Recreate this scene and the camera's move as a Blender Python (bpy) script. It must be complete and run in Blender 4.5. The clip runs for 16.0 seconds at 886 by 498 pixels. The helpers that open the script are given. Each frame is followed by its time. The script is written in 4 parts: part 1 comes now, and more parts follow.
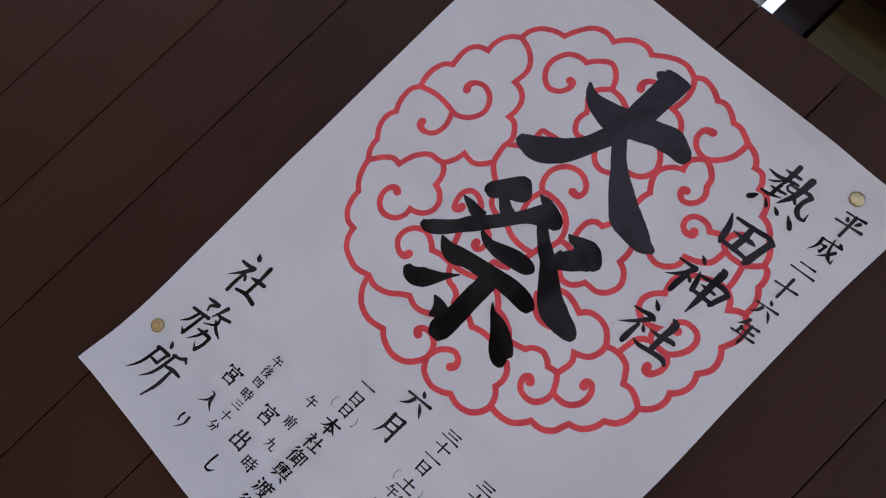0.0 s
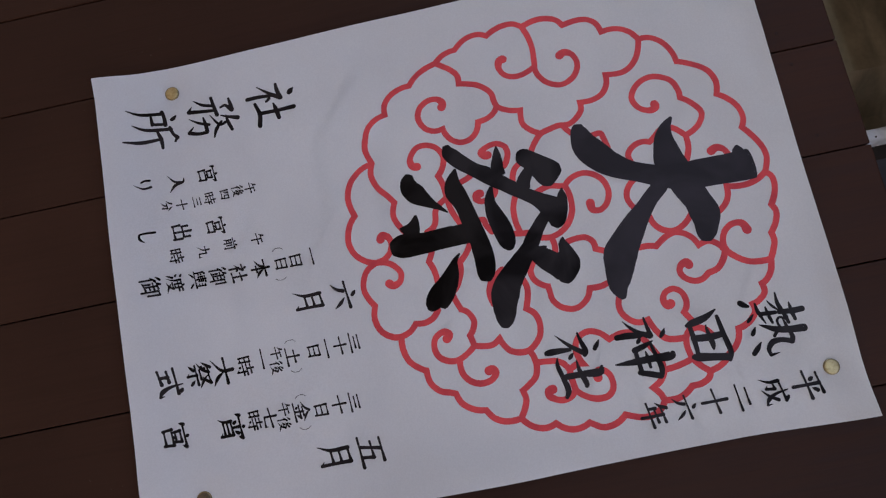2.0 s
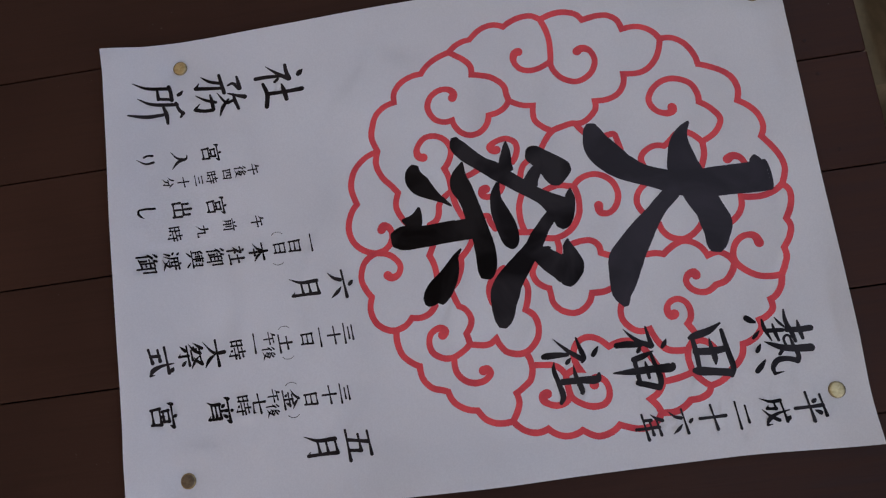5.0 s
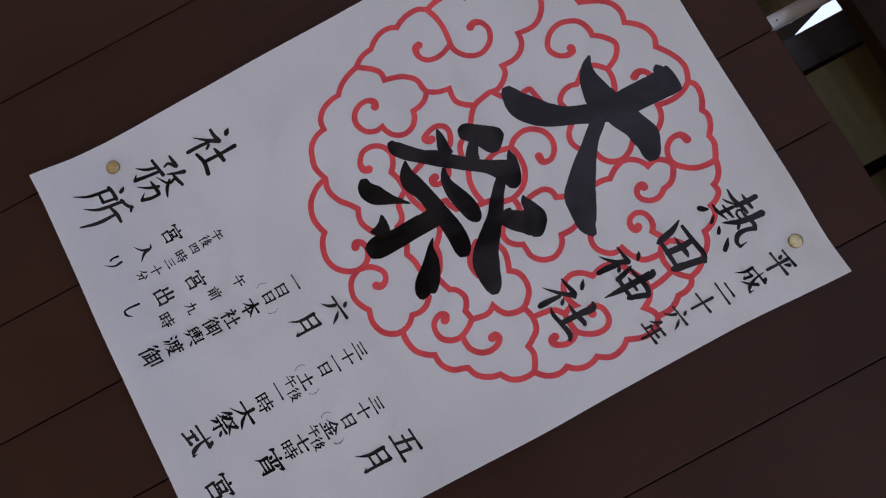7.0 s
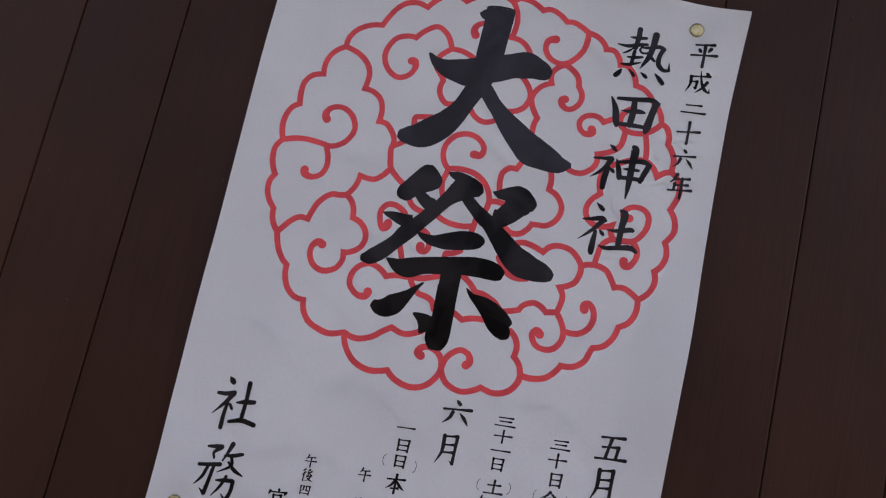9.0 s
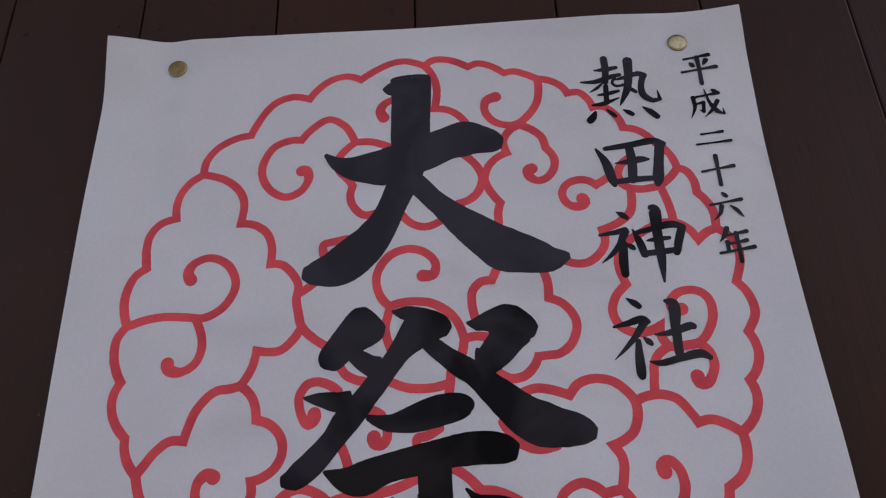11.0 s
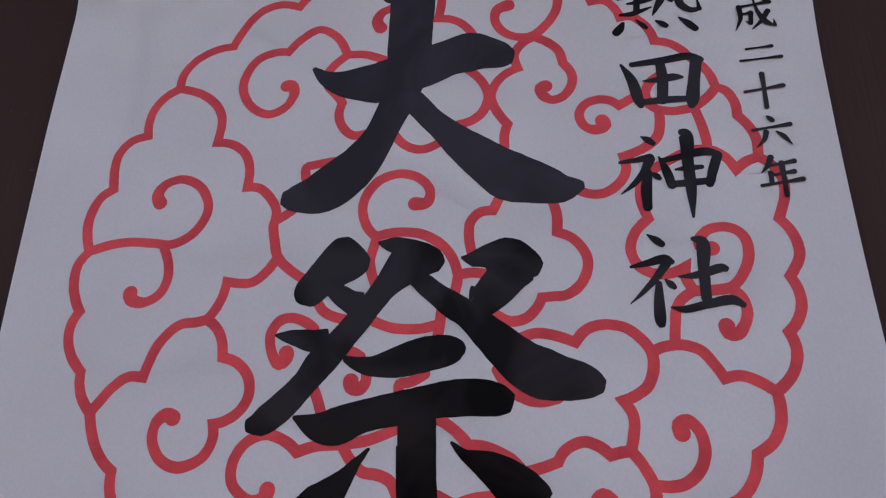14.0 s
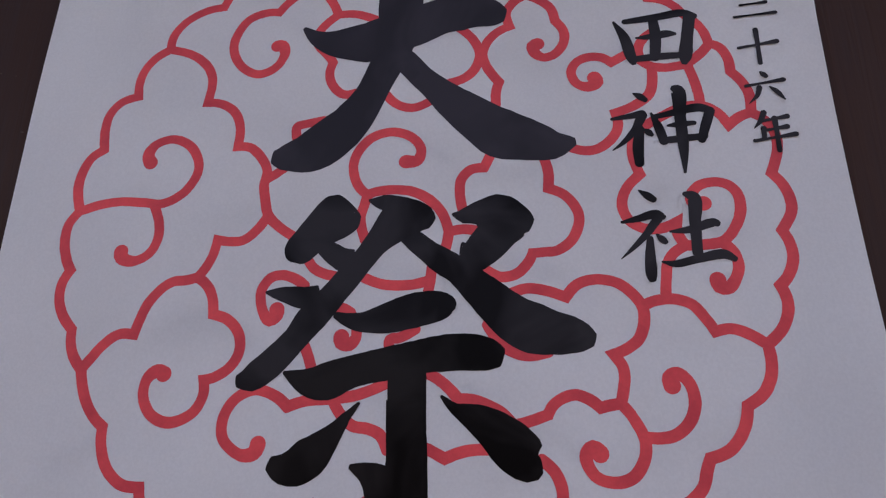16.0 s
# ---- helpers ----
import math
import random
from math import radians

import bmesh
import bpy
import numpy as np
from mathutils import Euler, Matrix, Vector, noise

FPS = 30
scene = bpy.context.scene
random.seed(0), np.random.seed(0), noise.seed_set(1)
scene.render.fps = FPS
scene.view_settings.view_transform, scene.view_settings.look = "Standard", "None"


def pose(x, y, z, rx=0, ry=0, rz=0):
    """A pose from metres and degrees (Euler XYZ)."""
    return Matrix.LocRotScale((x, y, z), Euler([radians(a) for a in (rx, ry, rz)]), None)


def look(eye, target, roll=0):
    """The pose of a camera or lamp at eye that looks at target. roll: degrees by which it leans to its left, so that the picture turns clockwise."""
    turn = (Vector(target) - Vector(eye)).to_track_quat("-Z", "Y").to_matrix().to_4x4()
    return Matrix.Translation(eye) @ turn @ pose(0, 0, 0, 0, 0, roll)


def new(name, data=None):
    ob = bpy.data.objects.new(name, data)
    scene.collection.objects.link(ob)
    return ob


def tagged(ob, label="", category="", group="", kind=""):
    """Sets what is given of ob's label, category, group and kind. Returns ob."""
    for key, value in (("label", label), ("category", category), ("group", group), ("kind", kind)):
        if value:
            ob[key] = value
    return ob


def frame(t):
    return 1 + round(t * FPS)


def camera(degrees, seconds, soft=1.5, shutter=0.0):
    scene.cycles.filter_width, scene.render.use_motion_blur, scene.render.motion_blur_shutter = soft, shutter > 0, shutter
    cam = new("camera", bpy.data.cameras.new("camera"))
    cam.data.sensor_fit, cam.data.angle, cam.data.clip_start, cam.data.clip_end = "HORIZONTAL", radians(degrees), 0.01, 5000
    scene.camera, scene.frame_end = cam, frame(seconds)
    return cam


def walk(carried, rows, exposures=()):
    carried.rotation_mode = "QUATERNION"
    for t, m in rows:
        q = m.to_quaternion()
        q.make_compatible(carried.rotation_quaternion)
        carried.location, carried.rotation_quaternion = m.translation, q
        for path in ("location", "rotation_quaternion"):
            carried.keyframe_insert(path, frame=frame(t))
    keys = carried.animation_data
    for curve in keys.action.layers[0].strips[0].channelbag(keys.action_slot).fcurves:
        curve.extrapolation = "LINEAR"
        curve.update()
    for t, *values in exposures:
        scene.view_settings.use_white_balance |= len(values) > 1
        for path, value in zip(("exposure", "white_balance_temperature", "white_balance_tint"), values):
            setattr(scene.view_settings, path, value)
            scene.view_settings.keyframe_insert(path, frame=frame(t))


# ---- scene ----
cam = camera(64.50, 16.0, soft=1.2)
# seconds, place of the lens in metres, turn in degrees; the wall is the plane y = 0
PATH = [
    (0.0, 0.0894, -0.5089, 1.5715, 94.48, -45.51, 10.93),
    (0.5, 0.1035, -0.4895, 1.5864, 90.19, -60.39, 14.61),
    (1.0, 0.1048, -0.4822, 1.6041, 81.45, -68.96, 21.05),
    (1.5, 0.1109, -0.4870, 1.6016, 82.94, -75.74, 18.87),
    (2.0, 0.1064, -0.5027, 1.6055, 79.78, -78.05, 20.79),
    (2.5, 0.1051, -0.5116, 1.6056, 72.85, -79.66, 28.36),
    (3.0, 0.1005, -0.5094, 1.6072, 71.38, -79.95, 29.20),
    (3.5, 0.1013, -0.5001, 1.6069, 69.83, -81.32, 30.39),
    (3.7, 0.0992, -0.4933, 1.6196, 64.25, -81.14, 35.48),
    (5.8, 0.1018, -0.4916, 1.6146, 71.76, -80.67, 27.82),
    (6.0, 0.1008, -0.4984, 1.6193, 72.64, -78.63, 26.40),
    (6.5, 0.1035, -0.5139, 1.6111, 84.18, -71.96, 14.84),
    (7.0, 0.1016, -0.5233, 1.5979, 90.65, -61.71, 7.52),
    (7.5, 0.0874, -0.5258, 1.5831, 93.12, -49.89, 4.27),
    (8.0, 0.0694, -0.5294, 1.5717, 94.72, -37.43, 3.04),
    (8.5, 0.0541, -0.5299, 1.5627, 95.28, -26.88, 3.15),
    (9.0, 0.0305, -0.5150, 1.5520, 98.02, -12.83, 2.39),
    (9.5, 0.0133, -0.4614, 1.5632, 99.70, -1.40, 1.19),
    (10.0, 0.0212, -0.3889, 1.5774, 106.23, 2.48, 1.75),
    (10.2, 0.0218, -0.3727, 1.5729, 108.62, 2.79, 2.01),
    (12.3, 0.0316, -0.2870, 1.5886, 114.50, -1.11, 5.06),
    (12.5, 0.0341, -0.2916, 1.5940, 113.09, -1.27, 5.18),
    (13.0, 0.0374, -0.2856, 1.5813, 112.06, -1.00, 5.33),
    (13.5, 0.0392, -0.2769, 1.5726, 110.43, -0.65, 5.57),
    (14.0, 0.0405, -0.2782, 1.5741, 110.27, -0.80, 5.54),
    (14.5, 0.0474, -0.2791, 1.5714, 110.32, -0.79, 5.59),
    (15.0, 0.0515, -0.2770, 1.5650, 110.25, -1.06, 5.43),
    (15.5, 0.0504, -0.2727, 1.5622, 109.60, -0.87, 5.54),
    (16.0, 0.0450, -0.2721, 1.5615, 109.45, -0.73, 5.78),
]
walk(cam, [(t, pose(x, y, z, rx, ry, rz)) for t, x, y, z, rx, ry, rz in PATH], [(0.0, 2.09, 7800, 23), (0.6, 1.98, 7800, 23), (1.5, 1.90, 7850, 23), (7.0, 1.91, 7850, 23), (9.3, 2.01, 7850, 22), (10.2, 1.92, 7850, 22), (12.3, 1.88, 7620, 27), (16.0, 1.89, 7620, 27)])

# ---- light: open shade under an added eave, the sun behind the building ----
world = bpy.data.worlds.new("sky")
scene.world = world
world.use_nodes = True
nt = world.node_tree
sky = nt.nodes.new("ShaderNodeTexSky")
sky.sky_type, sky.sun_disc = "NISHITA", False
sky.sun_elevation, sky.sun_rotation = radians(52), radians(70)
sky.air_density, sky.dust_density = 1.0, 2.0
nt.links.new(sky.outputs[0], nt.nodes["Background"].inputs[0])
nt.nodes["Background"].inputs[1].default_value = 0.12
sun = new("sun", bpy.data.lights.new("sun", "SUN"))
sun.data.energy, sun.data.angle, sun.data.color = 3.0, radians(0.5), (1, 0.95, 0.88)
sun.matrix_world = look((math.sin(radians(70)) * 3, math.cos(radians(70)) * 3, 3.84), (0, 0, 0))


# ---- materials ----
def material(name, base, rough, metal=0.0, spec=0.5):
    m = bpy.data.materials.new(name)
    m.use_nodes = True
    n, l = m.node_tree.nodes, m.node_tree.links
    b = n["Principled BSDF"]
    b.inputs["Base Color"].default_value = (*base, 1)
    b.inputs["Roughness"].default_value = rough
    b.inputs["Metallic"].default_value = metal
    b.inputs["Specular IOR Level"].default_value = spec
    return m, n, l, b


def noise_node(n, l, coord, scale, detail=3.0, stretch=(1, 1, 1), distortion=0.0):
    mapping = n.new("ShaderNodeMapping")
    mapping.inputs["Scale"].default_value = stretch
    l.new(coord, mapping.inputs["Vector"])
    t = n.new("ShaderNodeTexNoise")
    t.inputs["Scale"].default_value, t.inputs["Detail"].default_value = scale, detail
    t.inputs["Distortion"].default_value = distortion
    l.new(mapping.outputs[0], t.inputs["Vector"])
    return t.outputs["Fac"]


def ramp(n, l, fac, stops):
    r = n.new("ShaderNodeValToRGB")
    while len(r.color_ramp.elements) < len(stops):
        r.color_ramp.elements.new(0.5)
    for e, (p, c) in zip(r.color_ramp.elements, stops):
        e.position, e.color = p, (*c, 1)
    l.new(fac, r.inputs[0])
    return r.outputs[0]


def mix(n, l, a, b, fac, blend="MIX"):
    k = n.new("ShaderNodeMix")
    k.data_type, k.blend_type = "RGBA", blend
    for value, socket in ((fac, k.inputs[0]), (a, k.inputs[6]), (b, k.inputs[7])):
        if isinstance(value, (int, float)):
            socket.default_value = value
        elif isinstance(value, tuple):
            socket.default_value = (*value, 1)
        else:
            l.new(value, socket)
    return k.outputs[2]


def bump(n, l, b, height, strength, distance, under=None):
    k = n.new("ShaderNodeBump")
    k.inputs["Strength"].default_value, k.inputs["Distance"].default_value = strength, distance
    l.new(height, k.inputs["Height"])
    if under is not None:
        l.new(under, k.inputs["Normal"])
    l.new(k.outputs[0], b.inputs["Normal"])
    return k.outputs[0]


def coords(n, kind="Object"):
    return n.new("ShaderNodeTexCoord").outputs[kind]


def paper_material():
    m, n, l, b = material("white_paper", (0.8, 0.8, 0.8), 0.55, spec=0.35)
    c = coords(n)
    big = noise_node(n, l, c, 9.0, 3.0)
    fine = noise_node(n, l, c, 900.0, 4.0, distortion=0.4)
    tone = ramp(n, l, big, ((0.3, (0.77, 0.765, 0.76)), (0.7, (0.82, 0.82, 0.815))))
    fibre = ramp(n, l, fine, ((0.35, (0.95, 0.95, 0.95)), (0.65, (1.0, 1.0, 1.0))))
    l.new(mix(n, l, tone, fibre, 1.0, "MULTIPLY"), b.inputs["Base Color"])
    bump(n, l, b, fine, 0.15, 0.0002)
    return m


def red_ink_material():
    m, n, l, b = material("red_ink", (0.7, 0.05, 0.06), 0.6, spec=0.3)
    c = coords(n)
    wash = noise_node(n, l, c, 60.0, 3.0)
    grain = noise_node(n, l, c, 700.0, 3.0)
    col = ramp(n, l, wash, ((0.34, (0.50, 0.036, 0.046)), (0.66, (0.69, 0.060, 0.064))))
    l.new(mix(n, l, col, ramp(n, l, grain, ((0.3, (0.9, 0.9, 0.9)), (0.7, (1, 1, 1)))), 1.0, "MULTIPLY"), b.inputs["Base Color"])
    bump(n, l, b, grain, 0.1, 0.0002)
    return m


def black_ink_material(name="black_ink", thin=(0.0050, 0.0036, 0.0037), rich=(0.0150, 0.0110, 0.0119), gloss=(0.06, 0.18)):
    m, n, l, b = material(name, rich, 0.42, spec=0.13)
    c = coords(n)
    pool = noise_node(n, l, c, 22.0, 3.0, distortion=0.8)
    grain = noise_node(n, l, c, 800.0, 3.0)
    l.new(ramp(n, l, pool, ((0.38, thin), (0.56, rich))), b.inputs["Base Color"])
    l.new(ramp(n, l, pool, ((0.3, (0.34, 0.34, 0.34)), (0.7, (0.52, 0.52, 0.52)))), b.inputs["Roughness"])
    l.new(ramp(n, l, pool, ((0.38, (gloss[0],) * 3), (0.56, (gloss[1],) * 3))), b.inputs["Specular IOR Level"])
    bump(n, l, b, grain, 0.12, 0.0002)
    return m


def board_material():
    m, n, l, b = material("brown_paint", (0.06, 0.03, 0.022), 0.5, spec=0.12)
    c = coords(n)
    info = n.new("ShaderNodeObjectInfo")
    shift = n.new("ShaderNodeVectorMath")
    shift.operation = "MULTIPLY_ADD"
    l.new(info.outputs["Random"], shift.inputs[0])
    shift.inputs[1].default_value = (7.3, 3.1, 9.7)
    l.new(c, shift.inputs[2])
    v = shift.outputs[0]
    grain = noise_node(n, l, v, 30.0, 6.0, (9, 9, 0.35), 1.2)
    blotch = noise_node(n, l, v, 6.0, 4.0)
    speck = noise_node(n, l, v, 260.0, 2.0)
    col = ramp(n, l, blotch, ((0.3, (0.0282, 0.0105, 0.0060)), (0.7, (0.0395, 0.0152, 0.0086))))
    col = mix(n, l, col, ramp(n, l, grain, ((0.35, (0.88, 0.87, 0.86)), (0.62, (1.04, 1.04, 1.04)))), 1.0, "MULTIPLY")
    col = mix(n, l, col, (0.12, 0.09, 0.07), ramp(n, l, speck, ((0.76, (0, 0, 0)), (0.82, (0.6, 0.6, 0.6)))))
    tint = ramp(n, l, info.outputs["Random"], ((0.0, (0.9, 0.9, 0.9)), (1.0, (1.08, 1.06, 1.05))))
    l.new(mix(n, l, col, tint, 1.0, "MULTIPLY"), b.inputs["Base Color"])
    l.new(ramp(n, l, grain, ((0.3, (0.42, 0.42, 0.42)), (0.7, (0.62, 0.62, 0.62)))), b.inputs["Roughness"])
    low = bump(n, l, b, grain, 0.25, 0.0008)
    bump(n, l, b, blotch, 0.15, 0.004, low)
    return m


def worn_material(name, dark, light, rough, scale=20.0, stretch=(1, 1, 1), metal=0.0, depth=0.001, spec=0.3):
    m, n, l, b = material(name, light, rough, metal, spec)
    c = coords(n)
    a = noise_node(n, l, c, scale, 5.0, stretch, 0.5)
    f = noise_node(n, l, c, scale * 12, 3.0)
    col = mix(n, l, ramp(n, l, a, ((0.3, dark), (0.7, light))), ramp(n, l, f, ((0.3, (0.88, 0.88, 0.88)), (0.7, (1, 1, 1)))), 1.0, "MULTIPLY")
    l.new(col, b.inputs["Base Color"])
    bump(n, l, b, a, 0.3, depth)
    return m


PAPER, RED, INK, BOARD = paper_material(), red_ink_material(), black_ink_material(), board_material()
# Paler and darker versions of the black ink, set stroke by stroke.
PALER_INK = black_ink_material("paler_black_ink", (0.0158, 0.0124, 0.0150), (0.0236, 0.0190, 0.0234), (0.12, 0.17))
DARKER_INK = black_ink_material("darker_black_ink", (0.0034, 0.0025, 0.0022), (0.0105, 0.0078, 0.0071), (0.04, 0.10))
BRASS = worn_material("brass", (0.36, 0.27, 0.13), (0.62, 0.50, 0.27), 0.46, 260.0, metal=1.0, depth=0.0001)
DARK_BRASS = worn_material("tarnished_brass", (0.10, 0.08, 0.06), (0.20, 0.165, 0.12), 0.5, 260.0, metal=1.0, depth=0.0001)
TAN_BRASS = worn_material("dull_tan_brass", (0.21, 0.14, 0.055), (0.37, 0.255, 0.11), 0.7, 260.0, metal=1.0, depth=0.0001)
BRASS_EDGE = worn_material("dull_brass", (0.20, 0.15, 0.08), (0.38, 0.30, 0.17), 0.45, 260.0, metal=1.0, depth=0.0001)
NAIL = worn_material("painted_nail", (0.022, 0.011, 0.009), (0.034, 0.017, 0.013), 0.55, 200.0, depth=0.0002, spec=0.1)
LINTEL = worn_material("dark_beam_wood", (0.012, 0.0065, 0.0045), (0.020, 0.0115, 0.008), 0.7, 12.0, (0.2, 4, 4), spec=0.06)
OLIVE = worn_material("aged_olive_wood", (0.038, 0.030, 0.014), (0.072, 0.058, 0.029), 0.7, 14.0, (0.3, 4, 4), spec=0.1)
TAN = worn_material("bare_tan_wood", (0.20, 0.145, 0.08), (0.31, 0.23, 0.13), 0.6, 14.0, (0.3, 5, 5))
BEIGE = worn_material("beige_plaster", (0.19, 0.165, 0.118), (0.36, 0.31, 0.225), 0.85, 18.0, (1, 1, 3), depth=0.004)
SLATE = worn_material("slate_blue_metal", (0.042, 0.040, 0.050), (0.068, 0.066, 0.080), 0.6, 16.0, spec=0.12)
TUBE = worn_material("white_plastic", (0.62, 0.65, 0.74), (0.70, 0.73, 0.82), 0.5, 30.0, depth=0.0001)
SOIL = worn_material("packed_earth", (0.10, 0.092, 0.08), (0.155, 0.145, 0.13), 0.9, 3.0, depth=0.01)
TILE = worn_material("grey_roof_tile", (0.008, 0.006, 0.005), (0.014, 0.011, 0.009), 0.8, 4.0, spec=0.03)

# ---- building helpers ----
UP = 1.60      # height of the poster's middle
MM = 0.001


def link(name, bm, mat, parent=None, label="", smooth=False):
    if smooth:
        for f in bm.faces:
            f.smooth = True
        for e in bm.edges:
            e.smooth = len(e.link_faces) < 2 or e.calc_face_angle(0) < 0.6
    me = bpy.data.meshes.new(name)
    bm.to_mesh(me)
    bm.free()
    me.materials.append(mat)
    ob = new(name, me)
    if parent is not None:
        ob.parent = parent
    return tagged(ob, label)


def part(name, bm, mat, parent, label="", smooth=False):
    return link(name, bm, mat, parent, label, smooth)


def block(lo, hi, edge=0.0):
    bm = bmesh.new()
    bmesh.ops.create_cube(bm, size=1)
    for v in bm.verts:
        v.co = Vector([lo[i] + (v.co[i] + 0.5) * (hi[i] - lo[i]) for i in range(3)])
    if edge:
        bmesh.ops.bevel(bm, geom=list(bm.edges), offset=edge, segments=2, affect="EDGES", profile=0.6)
    return bm


def empty(name, at):
    ob = new(name)
    ob.location = at
    return ob


def bell(t, middle, width):
    return math.exp(-((t - middle) / width) ** 2)


def ease(t):
    t = min(max(t, 0.0), 1.0)
    return t * t * (3 - 2 * t)


# ---- ground and wall ----
PITCH, TOP = 0.0826, UP + 0.303
tagged(link("ground", block((-40, -40, -0.4), (40, 40, 0)), SOIL), "packed earth yard in front of the shed", "ground", kind="structure")
wall = empty("wall_boards", (0, 0, 0))
tagged(wall, "vertical dark brown painted boards with narrow joints", "wall", kind="structure")
bm = block((-PITCH / 2 + 0.0004, 0.0015, 0.0), (PITCH / 2 - 0.0004, 0.0165, TOP), 0.0013)
first = part("board", bm, BOARD, wall)
first.location.x = -0.0015 - PITCH / 2
boards = [first]
for i in range(-13, 14):
    if i:
        b = new("board", first.data)
        b.parent = wall
        b.location = (-0.0015 + PITCH * (i - 0.5), 0.0006 * math.sin(i * 5.3), 0)
        boards.append(b)
part("backing", block((-1.2, 0.0185, 0), (1.2, 0.03, TOP - 0.004)), LINTEL, wall)


def nail_head():
    bm = bmesh.new()
    bmesh.ops.create_uvsphere(bm, u_segments=10, v_segments=6, radius=0.0014)
    for v in bm.verts:
        v.co.z *= 0.16
    bmesh.ops.rotate(bm, verts=bm.verts, matrix=Matrix.Rotation(radians(90), 3, "X"))
    return bm


nail = part("nail", nail_head(), NAIL, wall, smooth=True)
nail.location = (-0.0015 - PITCH + 0.012, 0.0014, UP + 0.266)
for i in range(-5, 6):
    for side in (0.012, PITCH - 0.014):
        for z in (UP + 0.266, UP - 0.52):
            if i == -1 and side < 0.02 and z > UP:
                continue
            k = new("nail", nail.data)
            k.parent = wall
            k.location = (-0.0015 + PITCH * i + side, 0.0014, z + 0.004 * math.sin(i * 3.7 + side * 90))

# Unseen dark backdrop, added so the ink reflects less brightness from the yard.
tagged(link("reflection_backdrop", block((-12, -7.4, 0), (12, -7.1, 2.6), 0.02), LINTEL), "unseen dark backdrop across the yard, added to darken reflections", "wall", kind="structure")

# ---- the slot over the boards: a beam above, the shed's fittings behind ----
tagged(link("lintel_beam", block((-1.2, -0.004, UP + 0.361), (1.2, 0.012, UP + 0.62), 0.002), LINTEL), "dark timber beam over the slot above the boards", "beam", kind="structure")
for x in (-1.18, 1.12):
    tagged(link("post", block((x, 0.031, 0), (x + 0.06, 0.10, UP + 0.60), 0.002), LINTEL), "dark timber post behind the wall boards", "post", kind="structure")
tagged(link("shelf_ledge", block((-1.1, 0.0315, UP + 0.240), (1.1, 0.115, UP + 0.262), 0.002), OLIVE), "aged wooden ledge behind the wall boards", "ledge", kind="structure")
LEDGE = UP + 0.262


def tube_cover():
    thing = empty("white_tube", (-0.0184, 0.062, LEDGE))
    bm = bmesh.new()
    bmesh.ops.create_cone(bm, cap_ends=True, segments=32, radius1=0.0070, radius2=0.0070, depth=0.24)
    bmesh.ops.translate(bm, verts=bm.verts, vec=(0, 0, 0.12))
    part("sleeve", bm, TUBE, thing, smooth=True)
    bm = bmesh.new()
    bmesh.ops.create_cone(bm, cap_ends=True, segments=32, radius1=0.0078, radius2=0.0078, depth=0.006)
    bmesh.ops.translate(bm, verts=bm.verts, vec=(0, 0, 0.003))
    part("end_cap", bm, TUBE, thing, smooth=True)
    bm = bmesh.new()
    bmesh.ops.create_uvsphere(bm, u_segments=8, v_segments=6, radius=0.0008)
    bmesh.ops.translate(bm, verts=bm.verts, vec=(0.001, -0.0069, 0.078))
    part("screw", bm, LINTEL, thing, smooth=True)
    return tagged(thing, "white plastic tube standing behind the boards", "tube")


tube_cover()


def slab(name, lo, hi, mat, label, category, edge=0.0012):
    return tagged(link(name, block(lo, hi, edge), mat), label, category, kind="structure")


slab("slate_panel", (0.0005, 0.058, LEDGE), (0.031, 0.063, UP + 0.52), SLATE, "slate blue painted upright strip behind the boards", "panel")
slab("olive_panel", (0.0378, 0.034, LEDGE), (0.1224, 0.046, UP + 0.52), OLIVE, "aged olive brown wooden panel behind the boards", "panel")
slab("tan_plank", (0.136, 0.036, UP + 0.345), (0.75, 0.052, UP + 0.366), TAN, "bare tan wooden plank behind the slot", "plank")
slab("slate_rail", (0.136, 0.040, UP + 0.3665), (0.75, 0.056, UP + 0.394), SLATE, "slate blue rail above the tan plank", "rail")
slab("lower_panel", (0.133, 0.054, LEDGE), (0.9, 0.064, UP + 0.52), OLIVE, "aged brown wooden panel behind the tan plank", "panel")
# Dark backing blocks, added to darken the gaps and hold off the sun.
tagged(link("slot_backing", block((0.010, 0.120, 0), (1.2, 0.135, UP + 0.64)), LINTEL), "dark backing added behind the slot fittings to keep the gaps dark", "wall", kind="structure")
tagged(link("slot_backing_side", block((-1.2, 0.125, 0), (-0.032, 0.140, UP + 0.64)), LINTEL), "dark backing added behind the beige sheet to keep the gap dark", "wall", kind="structure")


def sacking_sheet():
    """A hanging sheet whose free end folds back from the slot."""
    bm = bmesh.new()
    bmesh.ops.create_grid(bm, x_segments=140, y_segments=20, size=0.5)
    for v in bm.verts:
        x, z = (v.co.x + 0.5) * 1.05, v.co.y + 0.5
        fold = 0.040 + 0.030 * z
        back = 0.040 * ease((fold - x) / 0.034)
        ridge = 0.005 * bell(x, fold + 0.004, 0.008)
        wave = 0.004 * noise.noise(Vector((x * 12, z * 3, 0))) + 0.0025 * noise.noise(Vector((x * 26 + z * 6, z * 5, 3)))
        v.co = Vector((-0.027 - x, 0.074 + back - ridge + wave, LEDGE + z * 0.26))
    bmesh.ops.solidify(bm, geom=bm.faces[:], thickness=0.002)
    bmesh.ops.recalc_face_normals(bm, faces=bm.faces)
    return tagged(link("sacking_sheet", bm, BEIGE, smooth=True), "creased beige sheet behind the boards", "sheet")


sacking_sheet()

